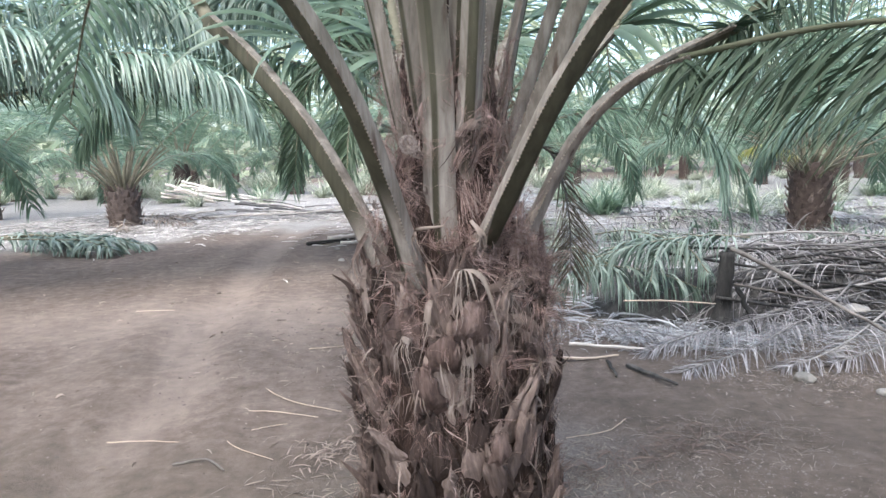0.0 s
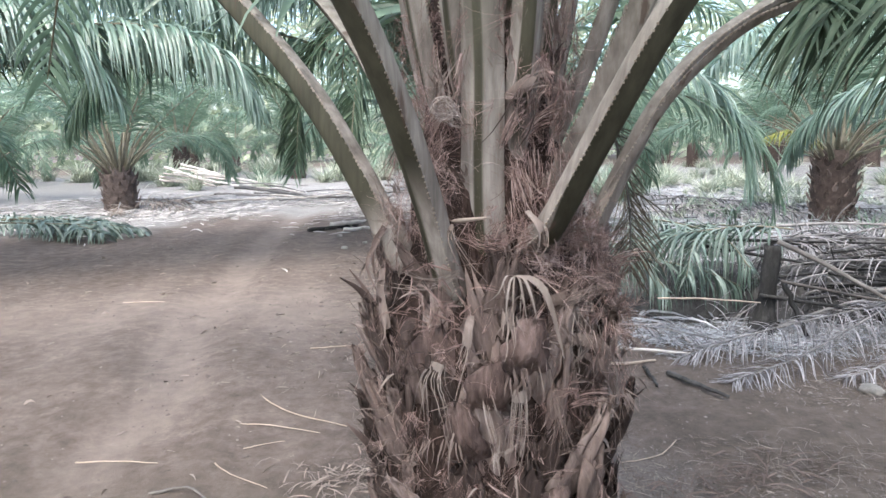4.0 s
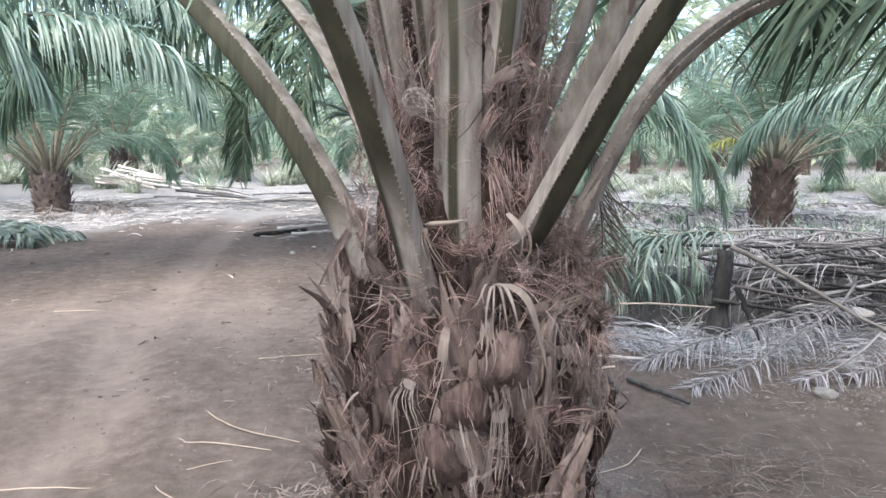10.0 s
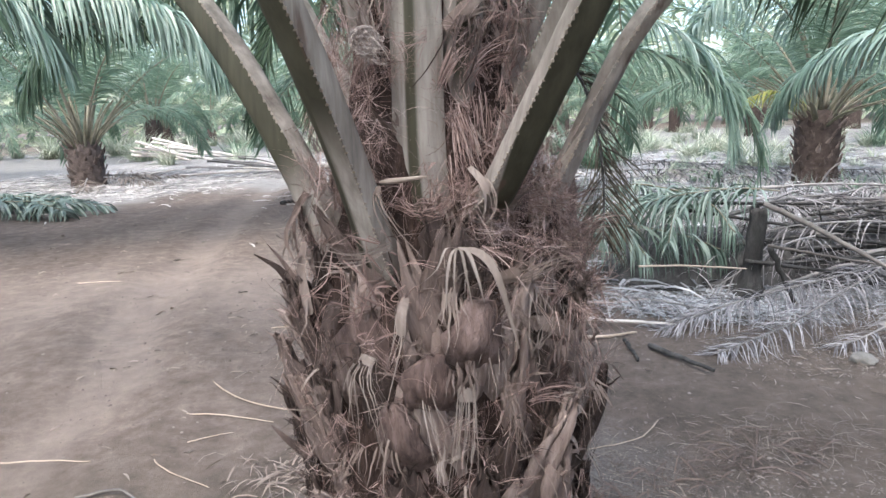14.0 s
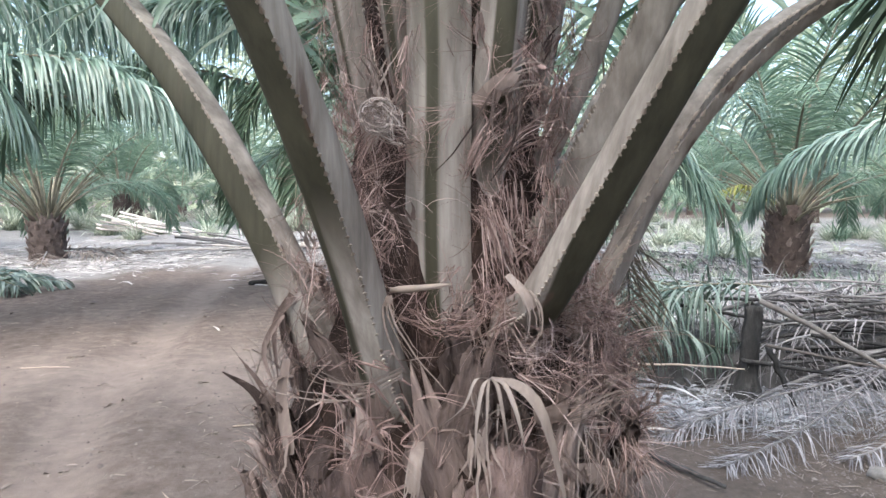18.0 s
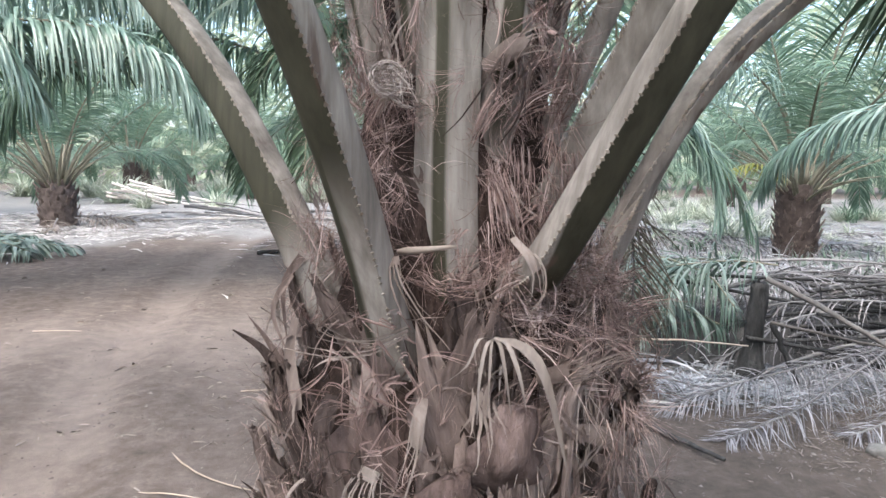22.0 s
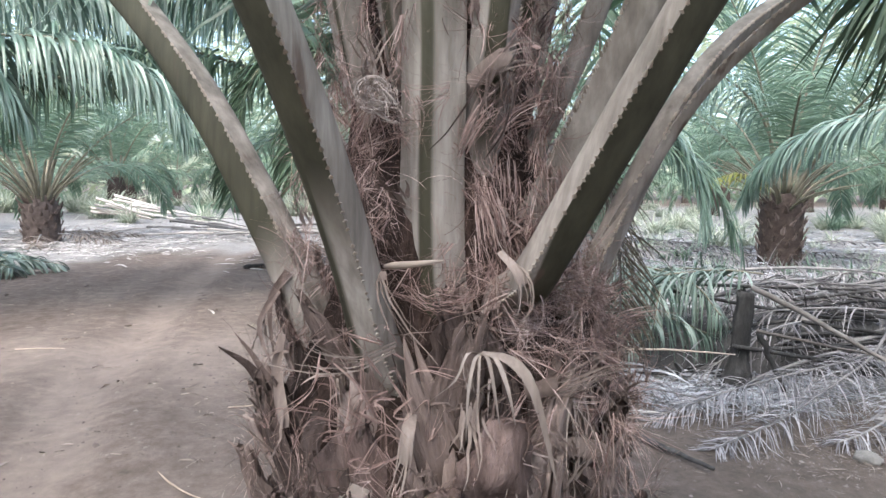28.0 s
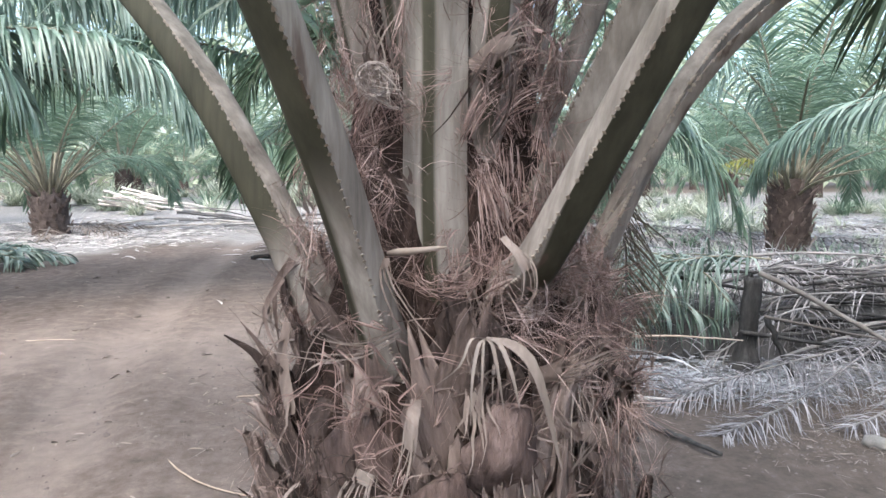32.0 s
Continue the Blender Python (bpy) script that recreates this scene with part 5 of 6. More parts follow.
# ---- the heap of cut fronds beside the palm ----
def heap_frond(name, points, pairs, length, droop, seed, stalk, blade, label, group="", split=True, foot=0.022, spread=0.9, bare=0.1, lift=0.1, width=0.026, skip=0.1, mess=0.45):
    """A cut frond lying in a heap or on the ground."""
    parts = frond_parts(points, bare, pairs, length, width, droop, random.Random(seed), foot=foot, spread=spread, lift=lift, n=24, skip=skip, mess=mess)
    path, radii, blades = parts
    # blades that would sink through the earth lie on it
    for v, f in blades:
        for q in v:
            q.z = max(q.z, ground_z(q.x, q.y) + 0.006 + 0.006 * abs(math.sin(q.x * 40 + q.y * 31)))
    ob = thing(name, label, "palm frond", group)
    piece("stalk", mesh_of("stalk", *tube(path, radii, 6, 0.7), stalk), ob)
    if split:
        for v, f in blades:
            piece("leaflet", mesh_of("leaflet", v, f, blade), ob)
    else:
        s = Soup()
        for v, f in blades:
            s.add(v, f)
        tagged(piece("foliage", s.mesh("foliage", blade), ob), kind="stuff")
    return ob


heap_frond("dead_frond", [(3.083, 6.173, 0.395), (2.738, 5.807, 0.281), (2.299, 5.493, 0.166), (1.881, 5.18, 0.083), (1.567, 4.971, 0.052), (1.379, 4.846, 0.031)], 130, 0.36, 0.62, 1, DEADSTALK, ASH, "grey dead frond lying on bare earth with curled leaflets", "cut fronds of the heap", width=0.0062, lift=0.3, foot=0.012, skip=0.03, mess=0.4)
heap_frond("dead_frond", [(3.24, 6.225, 0.312), (2.612, 5.807, 0.27), (2.09, 5.619, 0.208), (1.672, 5.473, 0.146), (1.359, 5.347, 0.083), (1.17, 5.284, 0.031)], 130, 0.36, 0.62, 2, DEADSTALK, ASH, "grey dead frond with pale thin leaflets on the earth", "cut fronds of the heap", width=0.0062, lift=0.3, foot=0.012, skip=0.03, mess=0.4)
for k, pts in enumerate(([(3.553, 6.12, 0.354), (3.03, 5.65, 0.208), (2.612, 5.284, 0.104), (2.299, 5.075, 0.052), (2.09, 4.971, 0.031)], [(3.657, 5.702, 0.166), (3.135, 5.441, 0.135), (2.717, 5.18, 0.073), (2.456, 5.075, 0.031)])):
    heap_frond("dead_frond", pts, 70, 0.34, 0.6, 110 + k, DEADSTALK, ASH, "grey dead frond lying flat on the earth", "cut fronds of the heap", width=0.0075, lift=0.25, foot=0.012, skip=0.15, mess=0.4)
heap_frond("dead_frond", [(0.366, 5.964, 0.104), (0.731, 5.807, 0.135), (1.097, 5.702, 0.125), (1.515, 5.546, 0.083)], 50, 0.3, 0.5, 3, DEADSTALK, ASH, "short grey dead frond lying flat on the earth", "cut fronds of the heap", width=0.0062, lift=0.3, foot=0.012, skip=0.03, mess=0.4)
for k, pts in enumerate(([(2.403, 6.695, 0.728), (2.038, 6.591, 0.77), (1.62, 6.486, 0.749), (1.254, 6.434, 0.686), (0.888, 6.434, 0.572)], [(2.351, 7.009, 0.645), (1.881, 6.852, 0.749), (1.359, 6.747, 0.707), (0.941, 6.643, 0.541), (0.627, 6.538, 0.312)], [(0.522, 6.957, 0.624), (0.836, 6.643, 0.645), (1.097, 6.382, 0.52), (1.254, 6.173, 0.312)],
                         [(1.985, 7.165, 0.624), (1.724, 6.747, 0.749), (1.515, 6.382, 0.645), (1.411, 6.173, 0.416)], [(0.366, 6.434, 0.312), (0.731, 6.434, 0.499), (1.149, 6.382, 0.52), (1.567, 6.382, 0.437), (1.881, 6.329, 0.312)], [(1.045, 7.165, 0.728), (1.359, 6.852, 0.79), (1.776, 6.538, 0.686), (1.933, 6.277, 0.468)])):
    heap_frond("cut_green_frond", pts, 66 if k < 2 else 44, 0.5 if k < 2 else 0.42, 0.85 + 0.1 * k, 40 + k, RACHIS, FRESH, "cut green frond draped over the heap with hanging leaflets", "cut fronds of the heap", width=0.0165, spread=0.5 + 0.08 * k, skip=0.12, foot=0.012, lift=0.1, mess=0.5)



def mound():
    """Dark filler added at the core of the heap to paint the shade in its gaps."""
    verts, faces, nx, ny = [], [], 44, 26
    for j in range(ny):
        for i in range(nx):
            x, y = 0.75 + 4.8 * i / (nx - 1), 6.24 + 1.8 * j / (ny - 1)
            k = smooth(0, 0.18, i / (nx - 1)) * smooth(1, 0.8, i / (nx - 1)) * smooth(0, 0.2, j / (ny - 1)) * smooth(1, 0.6, j / (ny - 1))
            verts.append((x, y, ground_z(x, y) - 0.05 + k * (0.36 + 0.12 * noise.noise((x * 3, y * 3, 1)) + 0.05 * noise.noise((x * 11, y * 11, 1)))))
    faces = [(j * nx + i, j * nx + i + 1, (j + 1) * nx + i + 1, (j + 1) * nx + i) for j in range(ny - 1) for i in range(nx - 1)]
    thing("leaf_mound", "dark filler under cut fronds, added for shaded gaps", "leaf heap", kind="stuff", data=mesh_of("leaf_mound", verts, faces, DARKWOOD))


mound()
r0 = random.Random(77)
for k in range(26):
    a = radians(r0.uniform(-28, 28) + (180 if k % 3 == 1 else 0))
    cx, cy = r0.uniform(2.5, 4.4), 6.38 + 0.052 * k
    z0 = 0.26 + 0.28 * math.sin(min(1, k / 12) * math.pi / 2) + r0.uniform(-0.16, 0.06)
    half = r0.uniform(0.7, 1.3)
    u, w = Vector((math.cos(a), math.sin(a), 0)), Vector((-math.sin(a), math.cos(a), 0))
    c = Vector((cx, cy, z0))
    pts = [c - u * half + UP * r0.uniform(-0.16, 0.02), c - u * half * 0.3 + w * r0.uniform(-0.12, 0.12) + UP * 0.05, c + u * half * 0.4 + w * r0.uniform(-0.12, 0.12) + UP * 0.02, c + u * half + UP * r0.uniform(-0.3, -0.08)]
    heap_frond("dead_frond", pts, 54, 0.42, r0.uniform(0.35, 0.9), 20 + k, DEADSTALK, DEAD, "grey dead frond stacked in the heap", "cut fronds of the heap", split=k in (0, 2, 4), foot=r0.uniform(0.014, 0.028), width=0.011, skip=0.4, spread=r0.uniform(0.4, 0.8), lift=0.0, mess=0.5)
for k in range(16):
    y0 = 6.07 + 0.047 * k
    z0 = 0.12 + 0.03 * k + r0.uniform(-0.05, 0.05)
    x0 = r0.uniform(1.57, 3.03)
    path = spline([(x0, y0, z0 + r0.uniform(-0.12, 0.2)), (x0 + 0.9, y0 + r0.uniform(-0.1, 0.1), z0 + 0.02), (x0 + r0.uniform(1.4, 2.4), y0 + r0.uniform(-0.2, 0.3), z0 + r0.uniform(-0.08, 0.08))], 8)
    ob = thing("cut_stalk", "dark grey dry stalk stacked in the heap", "palm stalk", "cut stalks of the heap", data=mesh_of("cut_stalk", *tube(path, [0.026 - 0.0018 * i for i in range(9)], 6, 0.6, 0.08, r0), DARKWOOD))


def stick(name, a, b, thick, material, label, category="stick", bow=(0, 0, 0), group="", thin=0.6):
    mid = Vector(a).lerp(Vector(b), 0.5) + Vector(bow)
    path = spline([a, mid, b], 12)
    r = random.Random(int(1000 * (a[0] + 3 * b[1])))
    thick *= 0.72 if name == "twig" and thick < 0.02 else 1
    path = [p + Vector((r.uniform(-1, 1), r.uniform(-1, 1), r.uniform(-0.4, 0.4))) * thick * 0.5 for p in path]
    return thing(name, label, category, group, data=mesh_of(name, *tube(path, [thick * (1 - (1 - thin) * k / 12) for k in range(13)], 7, 0.85, 0.10, r), material))


stick("pole", (2.038, 6.016, 0.728), (3.083, 5.493, 0.104), 0.024, GREYWOOD, "grey dry stalk leaning across the heap", bow=(0, 0, 0.01))
stick("thin_branch", (1.129, 5.87, 0.312), (1.881, 5.87, 0.281), 0.009, TWIG, "thin pale branch in front of the heap", bow=(0, 0, 0.012))
stick("branch", (2.665, 5.828, 0.177), (4.389, 5.912, 0.166), 0.030, DARKWOOD, "dark dry branch at the foot of the heap")
stick("branch", (2.038, 5.912, 0.437), (2.874, 5.828, 0.281), 0.014, GREYWOOD, "grey dry branch in the heap")
stick("dark_stick", (1.024, 5.002, 0.031), (1.275, 4.595, 0.036), 0.020, DARKWOOD, "dark broken stick on the earth")
stick("stick", (0.648, 5.493, 0.047), (1.275, 5.347, 0.042), 0.017, PALELOG, "pale broken stalk on the earth")
stick("stick", (0.575, 5.159, 0.031), (0.993, 5.232, 0.031), 0.014, TWIG, "pale bent stick on the earth", bow=(0, -0.04, 0))
stick("stick", (0.899, 5.096, 0.031), (0.92, 4.783, 0.021), 0.014, DARKWOOD, "short dark stick on the earth")


def stump_mesh():
    verts, faces, sides, rings = [], [], 18, 18
    for k in range(rings):
        z = -0.05 + 0.72 * k / (rings - 1)
        for j in range(sides):
            a = 2 * math.pi * j / sides
            w = 0.056 * (1 + 0.9 * smooth(0.22, 0.0, z)) + 0.02 * noise.noise((math.cos(a) * 2, math.sin(a) * 2, z * 6)) + 0.014 * noise.noise((math.cos(a) * 7, math.sin(a) * 7, z * 4))
            verts.append((w * math.cos(a) * 1.1 + 0.03 * z, w * math.sin(a), z + (0.05 * noise.noise((math.cos(a) * 3, math.sin(a) * 3, 7)) if k == rings - 1 else 0)))
    for k in range(rings - 1):
        for j in range(sides):
            a, b = k * sides + j, k * sides + (j + 1) % sides
            faces.append((a, b, b + sides, a + sides))
    faces.append(tuple(range((rings - 1) * sides, rings * sides)))
    return mesh_of("post", verts, faces, DARKWOOD)


thing("post", "short dark rotting wooden post in the heap", "post", m=pose(2.0, 6.12, 0, 0, 2, 20), data=stump_mesh())
stick("stalk_brace", (2.069, 5.953, 0.416), (2.215, 5.87, 0.031), 0.024, DARKWOOD, "dark rotting stalk leaning on a post")


def stone(x, y, size, seed, label="pale weathered stone on the earth", group="stones beside the heap", flat=0.6, z=None, material=STONE):
    bm = bmesh.new()
    bmesh.ops.create_icosphere(bm, subdivisions=3, radius=size)
    for v in bm.verts:
        n = noise.noise(v.co * (1.6 / size) + Vector((seed, 0, 0))) + 0.4 * noise.noise(v.co * (4 / size) + Vector((0, seed, 0)))
        v.co *= 1 + 0.28 * n
        v.co.z *= flat
    me = bpy.data.meshes.new("stone")
    bm.to_mesh(me)
    bm.free()
    me.materials.append(material)
    me.polygons.foreach_set("use_smooth", [True] * len(me.polygons))
    return thing("stone", label, "stone", group, m=pose(x, y, (ground_z(x, y) if z is None else z) + size * flat * 0.45, 0, 0, seed * 50), data=me)


for k, (x, y, d) in enumerate(((2.17, 4.83, 0.062), (2.61, 5.39, 0.065), (2.53, 4.57, 0.04), (2.87, 4.4, 0.045), (2.74, 5.49, 0.05), (-2.55, 10.4, 0.05), (-2.95, 11.6, 0.05), (3.08, 5.34, 0.06), (-3.0, 14.3, 0.06), (-2.35, 10.9, 0.04))):
    stone(x, y, d, k + 1)
stone(3.09, 6.1, 0.095, 31, z=0.14)
stone(2.64, 6.42, 0.055, 33, "small upright pale stone caught in the heap", z=0.33, flat=1.5)



def heap_strips():
    """Loose grey leaflets that arch over the heap."""
    r = random.Random(61)
    s = Soup()
    for _ in range(600):
        x, y = r.uniform(1.35, 5.4), 6.24 + 2.0 * r.random()
        z = 0.22 + 0.32 * smooth(6.24, 6.85, y) + r.uniform(-0.1, 0.1)
        a = r.choice((0.0, math.pi)) + r.gauss(0, 0.5)
        way = Vector((math.cos(a), math.sin(a) * 0.6 - 0.5, r.uniform(-0.2, 0.4)))
        s.add(*leaflet(Vector((x, y, z)), way, Vector((-way.y, way.x, 0.2)), r.uniform(0.15, 0.4), r.uniform(0.004, 0.011), r.uniform(0.2, 0.6), r, 5, 0))
    tagged(new("loose_leaflets", s.mesh("loose_leaflets", ASH)), "loose grey dead leaflets over the heap", "leaf litter", kind="stuff")


heap_strips()


def stubs():
    """Stiff stubs and blades that stand up out of the litter behind the heap."""
    r = random.Random(64)
    for material, count, label in ((ASH, 900, "grey dead stubs standing in the litter"), (FRESH, 260, "thin green blades standing in the litter")):
        s = Soup()
        for _ in range(count):
            y = 7.3 + 8 * r.random() ** 1.6
            x = r.uniform(0.2, 0.75 * y)
            way = Vector((r.gauss(0, 0.35), r.gauss(0, 0.35), 1))
            size = r.uniform(0.12, 0.5)
            s.add(*leaflet(Vector((x, y, ground_z(x, y) - 0.02)), way, Vector((1, r.uniform(-0.6, 0.6), 0)), size, r.uniform(0.008, 0.022), r.uniform(0, 0.25), r, 4, 0.3))
        tagged(new("stubs", s.mesh("stubs", material)), label, "leaf litter", kind="stuff")


stubs()

# ---- twigs and leaves on the track ----
TW = "pale dry twig on the track"
stick("twig", (-1.53, 4.53, 0.012), (-0.846, 4.10, 0.010), 0.0075, TWIG, TW, "twig", (-0.03, -0.06, 0.004), "twigs on the track")
stick("twig", (-1.638, 4.077, 0.010), (-0.964, 4.006, 0.010), 0.006, TWIG, TW, "twig", (0.02, 0.04, 0.002), "twigs on the track")
stick("twig", (-2.07, 3.604, 0.006), (-1.656, 3.626, 0.008), 0.006, TWIG, TW, "twig", (0, 0.015, 0), "twigs on the track")
stick("twig", (-1.475, 3.75, 0.008), (-1.033, 3.44, 0.008), 0.0055, TWIG, TW, "twig", (-0.04, -0.02, 0), "twigs on the track")
stick("twig", (0.857, 4.01, 0.03), (0.50, 3.74, 0.025), 0.005, TWIG, "thin curved yellow twig beside the trunk", "twig", (0.05, -0.04, 0), "twigs on the track")
stick("twig", (-1.479, 5.43, 0.012), (-0.95, 5.57, 0.012), 0.007, TWIG, TW, "twig", (0, 0.01, 0), "twigs on the track")
stick("twig", (-3.84, 6.80, 0.012), (-3.436, 6.85, 0.012), 0.008, TWIG, TW, "twig", (0, 0.02, 0), "twigs on the track")
stick("twig", (-1.30, 3.80, 0.01), (-1.12, 3.90, 0.01), 0.004, TWIG, TW, "twig", (0, 0.01, 0), "twigs on the track")
stick("twig", (-1.53, 3.33, 0.02), (-1.24, 3.30, 0.015), 0.011, GREYWOOD, "short bent dry stick on the earth", "twig", (0.02, 0.05, 0.02), "twigs on the track")
stick("twig", (-3.66, 12.1, 0.05), (-2.9, 12.7, 0.06), 0.05, DARKWOOD, "dark dry stalk beside the track", "stick")
stick("twig", (-3.35, 12.4, 0.10), (-2.6, 12.95, 0.12), 0.06, PALELOG, "pale cut stalk beside the track", "stick")
stick("twig", (-3.0, 12.05, 0.06), (-2.35, 12.5, 0.06), 0.04, PALELOG, "pale cut stalk beside the track", "stick")


def dry_leaf(x, y, size, seed):
    r = random.Random(seed)
    s = Soup()
    size *= 0.72
    for k in range(5):
        a = r.uniform(0, 6.28)
        d = Vector((math.cos(a), math.sin(a), r.uniform(0.2, 0.7)))
        p = Vector((0, 0, 0.004))
        path = [p + d * (size * t) - UP * (size * 0.6 * t * t) for t in (0, 0.25, 0.5, 0.75, 1)]
        s.add(*ribbon(path, [size * w for w in (0.08, 0.22, 0.25, 0.16, 0.02)], Vector((-d.y, d.x, 0.3)), 0.5))
    thing("dry_leaf", "curled pale dry leaf lying on the track", "leaf", "dry leaves on the track", m=pose(x, y, ground_z(x, y)), data=s.mesh("dry_leaf", DRY))


for k, (x, y, d) in enumerate(((-2.225, 4.75, 0.075), (-2.17, 4.78, 0.05), (-3.62, 7.2, 0.1), (-3.54, 7.23, 0.07), (-4.29, 9.04, 0.1), (-4.15, 12.8, 0.14), (-3.2, 9.2, 0.08), (-1.35, 3.83, 0.045), (-1.1, 6.1, 0.07), (-0.95, 5.9, 0.06), (1.35, 3.75, 0.06), (1.12, 3.55, 0.05), (-2.0, 8.9, 0.08), (-1.6, 8.3, 0.09), (-3.45, 8.0, 0.11), (-1.95, 9.3, 0.12), (-2.75, 8.6, 0.11), (-2.1, 7.5, 0.09), (-1.25, 3.72, 0.05), (-3.6, 9.0, 0.1), (-5.2, 10.2, 0.12), (-1.35, 5.9, 0.09), (-1.4, 5.65, 0.08), (-1.55, 5.3, 0.07), (-1.2, 6.05, 0.1), (-4.6, 7.3, 0.1), (-2.9, 6.4, 0.08), (-2.2, 5.9, 0.07))):
    dry_leaf(x, y, d, k)


def scatter(name, label, category, count, place, length, width, material, seed, lift=0.008, arch_by=0.25, parent=None):
    """Many small dry strips strewn on the ground, too many to tell apart."""
    r = random.Random(seed)
    s = Soup()
    made = 0
    while made < count:
        x, y = place(r)
        made += 1
        a, size = r.uniform(0, 2 * math.pi), r.uniform(*length)
        d = Vector((math.cos(a), math.sin(a), 0))
        z = ground_z(x, y) + r.uniform(0.002, lift)
        h = size * r.uniform(0, arch_by)
        bend = Vector((-d.y, d.x, 0)) * size * r.uniform(-0.25, 0.25)
        path = [Vector((x, y, z)) + d * (size * t) + bend * t * t + UP * (4 * h * t * (1 - t)) for t in (0, 0.33, 0.66, 1)]
        w = r.uniform(*width)
        s.add(*ribbon(path, [w * 0.6, w, w * 0.8, w * 0.15], Vector((-d.y, d.x, r.uniform(-0.8, 0.8)))))
    tagged(new(name, s.mesh(name, material)), label, category, kind="stuff")


def behind_heap(r):
    while True:
        x, y = r.uniform(0.3, 13), 6.2 + 22 * r.random() ** 1.4
        if x < 1.5 + 0.85 * (y - 3):
            return x, y


def track_end(r):
    while True:
        x, y = r.uniform(-14, 2), r.gauss(17.5, 2.2)
        if abs(x + 5.0) > 0.9 or y > 17:
            return x, y


def round_trunk(r):
    a, o = r.uniform(0, 2 * math.pi), 0.42 + abs(r.gauss(0, 0.24))
    return CX + 1.3 * o * math.cos(a), CY + o * math.sin(a)


def right_front(r):
    return 0.45 + abs(r.gauss(0, 0.75)), 3.35 + r.gauss(0, 0.38)


def on_road(r):
    return r.uniform(-6, 0.3), r.uniform(2.5, 14)


def heap_foot(r):
    return r.gauss(2.0, 0.73), 5.4 + 0.82 * r.random() ** 0.7 + r.gauss(0, 0.06)


def left_foot(r):
    return r.gauss(-9.2, 1.7), r.gauss(15.0, 1.3)


scatter("leaf_litter", "dry grey leaflets strewn under the palms", "leaf litter", 8500, behind_heap, (0.1, 0.5), (0.01, 0.032), PALEASH, 1, 0.05, 0.14)
scatter("leaf_litter", "pale dry brush strewn beside the track", "leaf litter", 8500, track_end, (0.08, 0.45), (0.008, 0.03), PALE, 2, 0.08, 0.06)
scatter("trunk_litter", "brown fibres and chips round the trunk", "litter", 2400, round_trunk, (0.015, 0.12), (0.0015, 0.008), DRY, 3, 0.012, 0.06)
scatter("ground_litter", "small dry twigs and chips on bare earth", "litter", 1300, right_front, (0.01, 0.08), (0.001, 0.005), DRY, 4, 0.006, 0.03)
def debris(r):
    return 1.42 + r.gauss(0, 0.24), 3.85 + r.gauss(0, 0.13)


def shaved(r):
    return r.gauss(-0.72, 0.14), r.gauss(3.52, 0.09)


def torn(r):
    k = r.random()
    return 0.5 + 0.95 * k + r.gauss(0, 0.1), 3.3 + 0.55 * k + r.gauss(0, 0.09)


def beside(r):
    y = r.uniform(3.6, 10)
    return -0.45 - 0.17 * (y - 3.6) - abs(r.gauss(0, 0.12 + 0.09 * (y - 3))), y


def ash_bed(r):
    return r.gauss(1.5, 0.35), r.gauss(5.85, 0.16)


scatter("twig_litter", "dry twigs and torn fibres on bare earth", "litter", 520, debris, (0.03, 0.15), (0.0012, 0.004), DRY, 14, 0.014, 0.1)
scatter("twig_litter", "dry chips and fibres strewn beside the palm", "litter", 420, beside, (0.02, 0.16), (0.002, 0.008), DRY, 21, 0.012, 0.12)
scatter("shavings", "curled pale fibre shavings at the foot of the palm", "litter", 90, shaved, (0.05, 0.16), (0.004, 0.011), STRIP, 22, 0.03, 0.3)
scatter("twig_litter", "torn fibres and twigs beside the trunk", "litter", 170, torn, (0.05, 0.2), (0.003, 0.009), STRIP, 23, 0.03, 0.2)
scatter("twig_litter", "pale dry chips on bare earth", "litter", 90, debris, (0.01, 0.035), (0.002, 0.007), DRY, 15, 0.01, 0.1)
scatter("ash_flakes", "bluish pale ash and flakes under the heap", "leaf litter", 900, ash_bed, (0.02, 0.09), (0.006, 0.022), PALEASH, 16, 0.02, 0.2)
scatter("road_litter", "pale curled leaf scraps on the track", "litter", 110, on_road, (0.03, 0.09), (0.01, 0.028), STRIP, 24, 0.012, 0.3)
scatter("road_litter", "small pale chips on the track", "litter", 750, on_road, (0.02, 0.09), (0.004, 0.015), DRY, 5, 0.008, 0.15)
scatter("heap_litter", "grey leaflets at the foot of the heap", "leaf litter", 2600, heap_foot, (0.03, 0.2), (0.002, 0.009), PALEASH, 6, 0.03, 0.2)
scatter("palm_litter", "dry leaflets round a palm", "leaf litter", 1100, left_foot, (0.1, 0.35), (0.01, 0.03), PALE, 7, 0.06, 0.15)



def crumbs(name, label, count, place, size, material, seed):
    """Clods and chips of earth, too many to tell apart."""
    r = random.Random(seed)
    s = Soup()
    for _ in range(count):
        x, y = place(r)
        k = r.uniform(*size) * (0.6 + 0.7 * r.random() ** 3)
        c = Vector((x, y, ground_z(x, y) + 0.15 * k))
        v = [c + Vector((r.uniform(-1, 1), r.uniform(-1, 1), r.uniform(-0.3, 0.2))) * 0.3 * k + Vector(q) * k * r.uniform(0.7, 1.2) for q in ((1, 0, -0.2), (0, 1, -0.2), (-1, 0, -0.2), (0, -1, -0.2), (0, 0, 0.55))]
        s.add(v, [(0, 1, 4), (1, 2, 4), (2, 3, 4), (3, 0, 4)])
    tagged(new(name, s.mesh(name, material)), label, "earth", kind="stuff")


def near_edge(r):
    return r.gauss(-0.9, 0.7), r.uniform(4.6, 9.5)


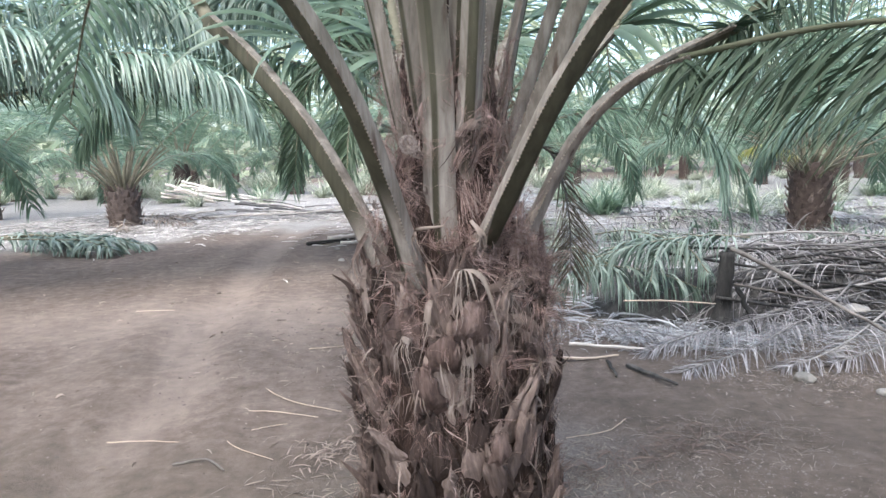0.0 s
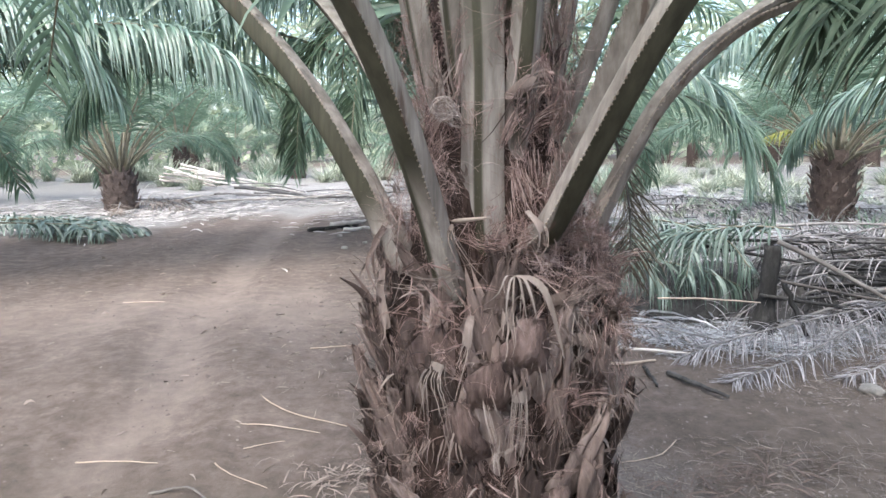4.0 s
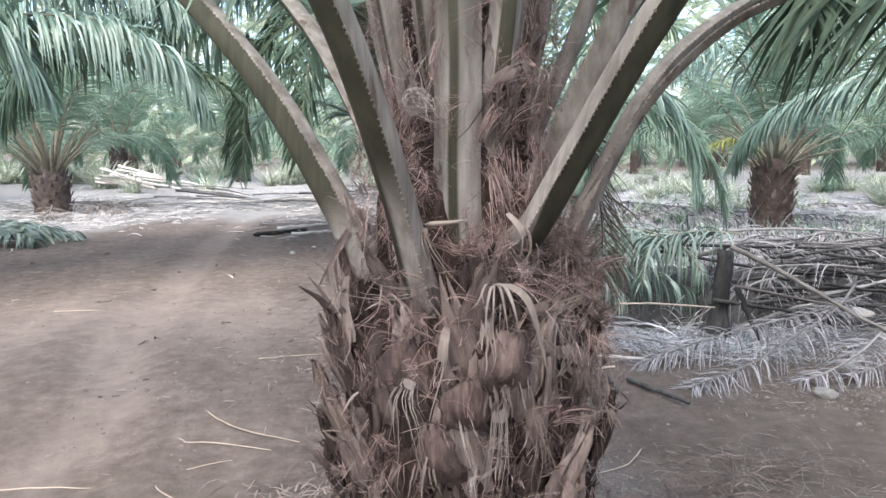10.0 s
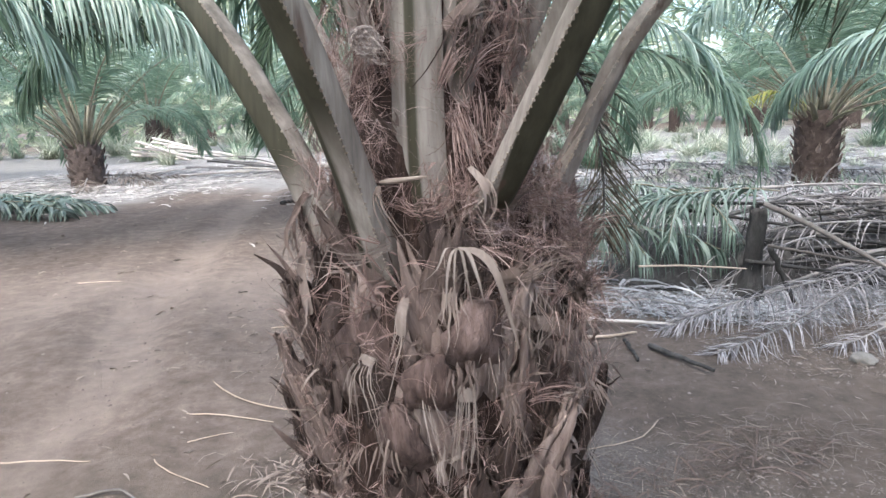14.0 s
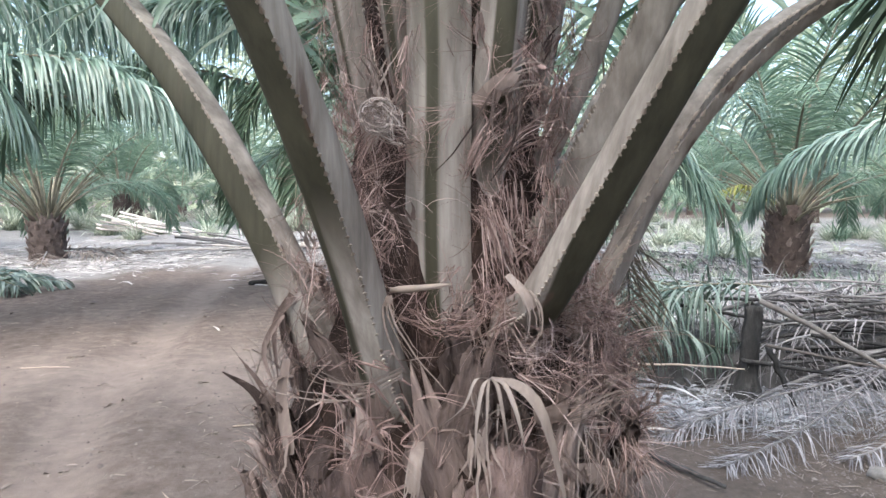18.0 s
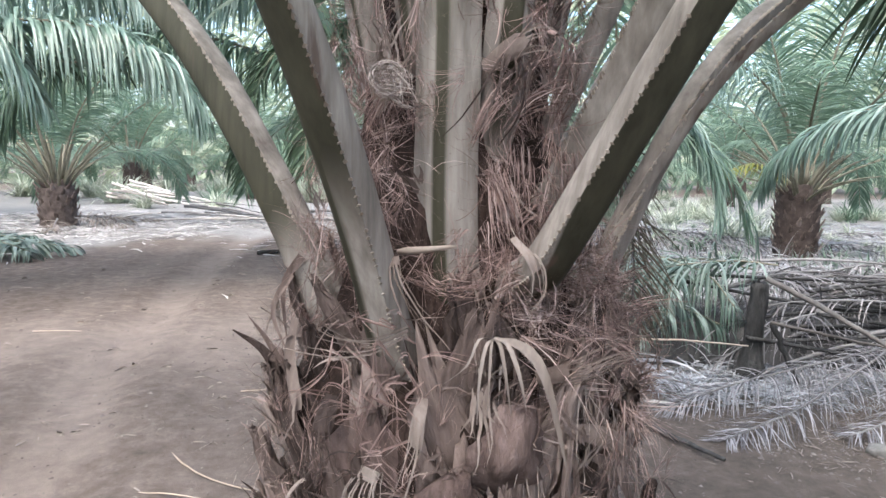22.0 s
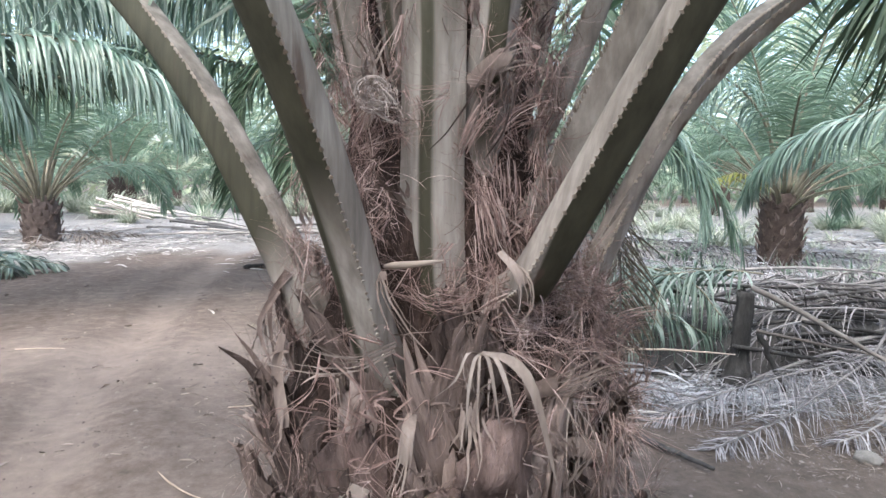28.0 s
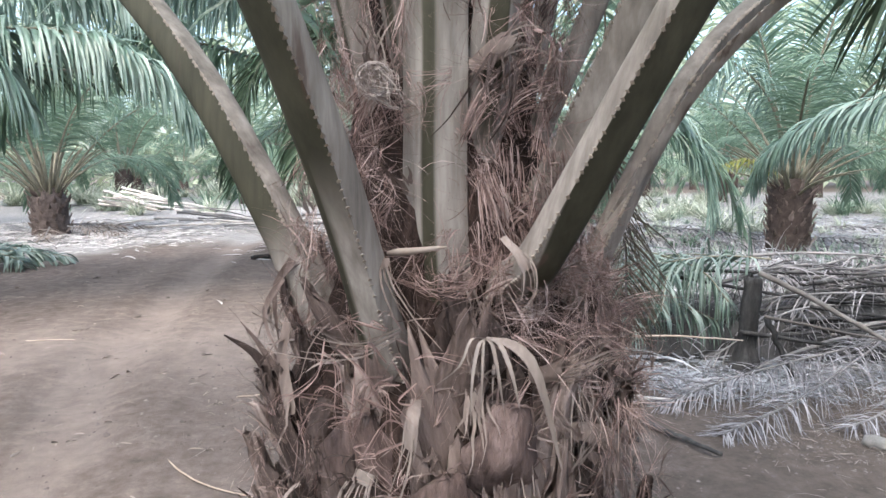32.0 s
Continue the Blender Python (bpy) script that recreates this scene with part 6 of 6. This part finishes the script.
crumbs("clods", "small clods of earth and chips on the track", 5000, on_road, (0.004, 0.014), CLOD, 1)
crumbs("clods", "small clods of earth beside the trunk", 3600, right_front, (0.003, 0.011), CLOD, 2)
crumbs("clods", "pale chips strewn along the track's edge", 900, near_edge, (0.008, 0.024), CLOD, 3)


def heap_edge(r):
    return r.gauss(2.2, 0.62), r.gauss(4.89, 0.23)


crumbs("clods", "pale chips and clods in front of the heap", 1600, heap_edge, (0.004, 0.016), CLOD, 4)
scatter("edge_litter", "dry chips in front of the heap", "litter", 700, heap_edge, (0.015, 0.09), (0.002, 0.008), DRY, 9, 0.01, 0.06)
scatter("edge_litter", "pale dry chips along the track's edge", "litter", 500, near_edge, (0.03, 0.14), (0.004, 0.016), DRY, 8, 0.012, 0.08)

# ---- heaps farther off ----
for k in range(7):
    x0, y0 = -10.5 + 0.3 * k, 12.3 - 0.16 * k + 0.25 * math.sin(k * 5)
    q = 0.35 * math.sin(k * 2.3)
    heap_frond("cut_green_frond", [(x0, y0 - q, 0.2 + 0.03 * k), (x0 + 0.9, y0 + 0.1, 0.30), (x0 + 1.7, y0 + q, 0.24), (x0 + 2.2, y0 + 1.6 * q, 0.14)], 40, 0.55, 0.5, 50 + k, RACHIS, FRESH, "cut green frond heaped beside the track", "green heap beside the track", split=False, width=0.045)
for k in range(4):
    a = radians(-60 + 45 * k)
    x0, y0 = -10.05 + 0.5 * math.cos(a), 16.55 + 0.5 * math.sin(a)
    g = land(x0, y0)
    heap_frond("dead_frond", [(x0, y0, g + 0.25), (x0 + 0.8 * math.cos(a), y0 + 0.8 * math.sin(a), g + 0.2), (x0 + 1.7 * math.cos(a), y0 + 1.7 * math.sin(a), g + 0.12)], 28, 0.5, 0.4, 70 + k, DEADSTALK, DRY, "brown dead frond at the foot of a palm", "dead fronds at the palm", split=False)
r1 = random.Random(9)
for k in range(13):
    x0, y0 = -14.0 + 0.12 * k + r1.uniform(-0.4, 0.4), 25.6 + r1.uniform(-0.8, 0.8)
    z0 = land(x0, y0) + 0.2 + 0.065 * (k % 9) + r1.uniform(0, 0.15)
    a = radians(r1.uniform(-30, 12))
    size = r1.uniform(2.2, 3.6)
    stick("cut_stalk", (x0, y0, z0 + 0.14), (x0 + size * math.cos(a), y0 + size * math.sin(a), max(land(x0, y0) + 0.06, z0 - 0.35 + r1.uniform(-0.1, 0.2))), r1.uniform(0.04, 0.07), PALELOG, "pale peeled palm stalk stacked in a heap", "palm stalk", (0, 0, 0.03), "pale heap of stalks")
for k in range(26):
    x0, y0 = r1.uniform(-9.5, -3.2), r1.uniform(17.5, 22)
    g = land(x0, y0)
    a = radians(r1.uniform(-30, 30))
    size = r1.uniform(1.0, 2.6)
    stick("cut_stalk", (x0, y0, g + r1.uniform(0.05, 0.4)), (x0 + size * math.cos(a), y0 + size * math.sin(a), g + r1.uniform(0.03, 0.3)), r1.uniform(0.02, 0.05), DEADSTALK if k % 3 else PALELOG, "grey dry palm stalk lying in a heap", "palm stalk", (0, 0, 0.03), "grey heap of stalks")
for k in range(20):
    x0, y0 = r1.uniform(2.5, 12), r1.uniform(8.5, 20)
    if x0 > 0.8 * (y0 - 1):
        continue
    g = land(x0, y0)
    heap_frond("dead_frond", [(x0, y0, g + 0.12), (x0 + 0.9, y0 + r1.uniform(-0.3, 0.3), g + 0.16), (x0 + 1.9, y0 + r1.uniform(-0.5, 0.5), g + 0.1), (x0 + 2.7, y0 + r1.uniform(-0.6, 0.6), g + 0.05)], 34, 0.5, 0.4, 90 + k, DEADSTALK, DEAD, "grey dead frond lying among leaf litter", "dead fronds under the palms", split=False, width=0.03)


def shrub(x, y, size, material, seed, label, blades=70, group=""):
    """A clump of arching blades."""
    r = random.Random(seed)
    s = Soup()
    for _ in range(blades):
        a = r.uniform(0, 2 * math.pi)
        way = Vector((math.cos(a), math.sin(a), r.uniform(0.5, 2.2)))
        root = Vector((r.gauss(0, 0.12), r.gauss(0, 0.12), 0)) * size
        s.add(*leaflet(root, way, Vector((-way.y, way.x, 0.1)), size * r.uniform(0.5, 1.25), size * 0.04, r.uniform(0.15, 0.5), r, 5))
    thing("shrub", label, "shrub", group, m=pose(x, y, land(x, y)), data=s.mesh("shrub", material))


shrub(-11.2, 28.5, 1.2, LEAF, 1, "dark spiky shrub behind the heap of stalks")
for k in range(110):
    x0, y0 = r1.uniform(-26, 22), r1.uniform(24, 46)
    shrub(x0, y0, r1.uniform(0.8, 1.7) * (0.6 if x0 > 2 else 1), BRUSH, 200 + k, "pale green undergrowth among the palms", 110, "undergrowth")


for k in range(70):
    y0 = r1.uniform(10.5, 23)
    x0 = r1.uniform(0.5, 0.72 * y0)
    shrub(x0, y0, r1.uniform(0.25, 0.6), BRUSH if k % 3 else LEAF, 400 + k, "low pale green plant in the litter", 36, "low plants under the palms")


for k in range(46):
    x0, y0 = r1.uniform(2, 19), r1.uniform(18.5, 28)
    shrub(x0, y0, r1.uniform(0.6, 1.2), BRUSH if k % 4 else LEAF, 500 + k, "pale green undergrowth among the palms", 90, "undergrowth")


def far_woods():
    """The closed plantation in the distance: a rough bank of small hanging leaves all round."""
    r = random.Random(44)
    s = Soup()
    for _ in range(52000):
        a = r.uniform(0, 2 * math.pi)
        o = r.uniform(66, 80)
        top = 19 + 5.0 * noise.noise((math.cos(a) * 9, math.sin(a) * 9, 0))
        z = r.random() * top
        root = Vector((o * math.cos(a), o * math.sin(a), z))
        way = Vector((r.uniform(-1, 1), r.uniform(-1, 1), r.uniform(-0.2, 0.8))).normalized()
        s.add(*leaflet(root, way, Vector((r.uniform(-1, 1), r.uniform(-1, 1), 0.3)), r.uniform(1.2, 3.0), r.uniform(0.25, 0.6), 0.4, r, 3, 0))
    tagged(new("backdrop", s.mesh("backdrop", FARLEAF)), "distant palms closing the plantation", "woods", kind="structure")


far_woods()
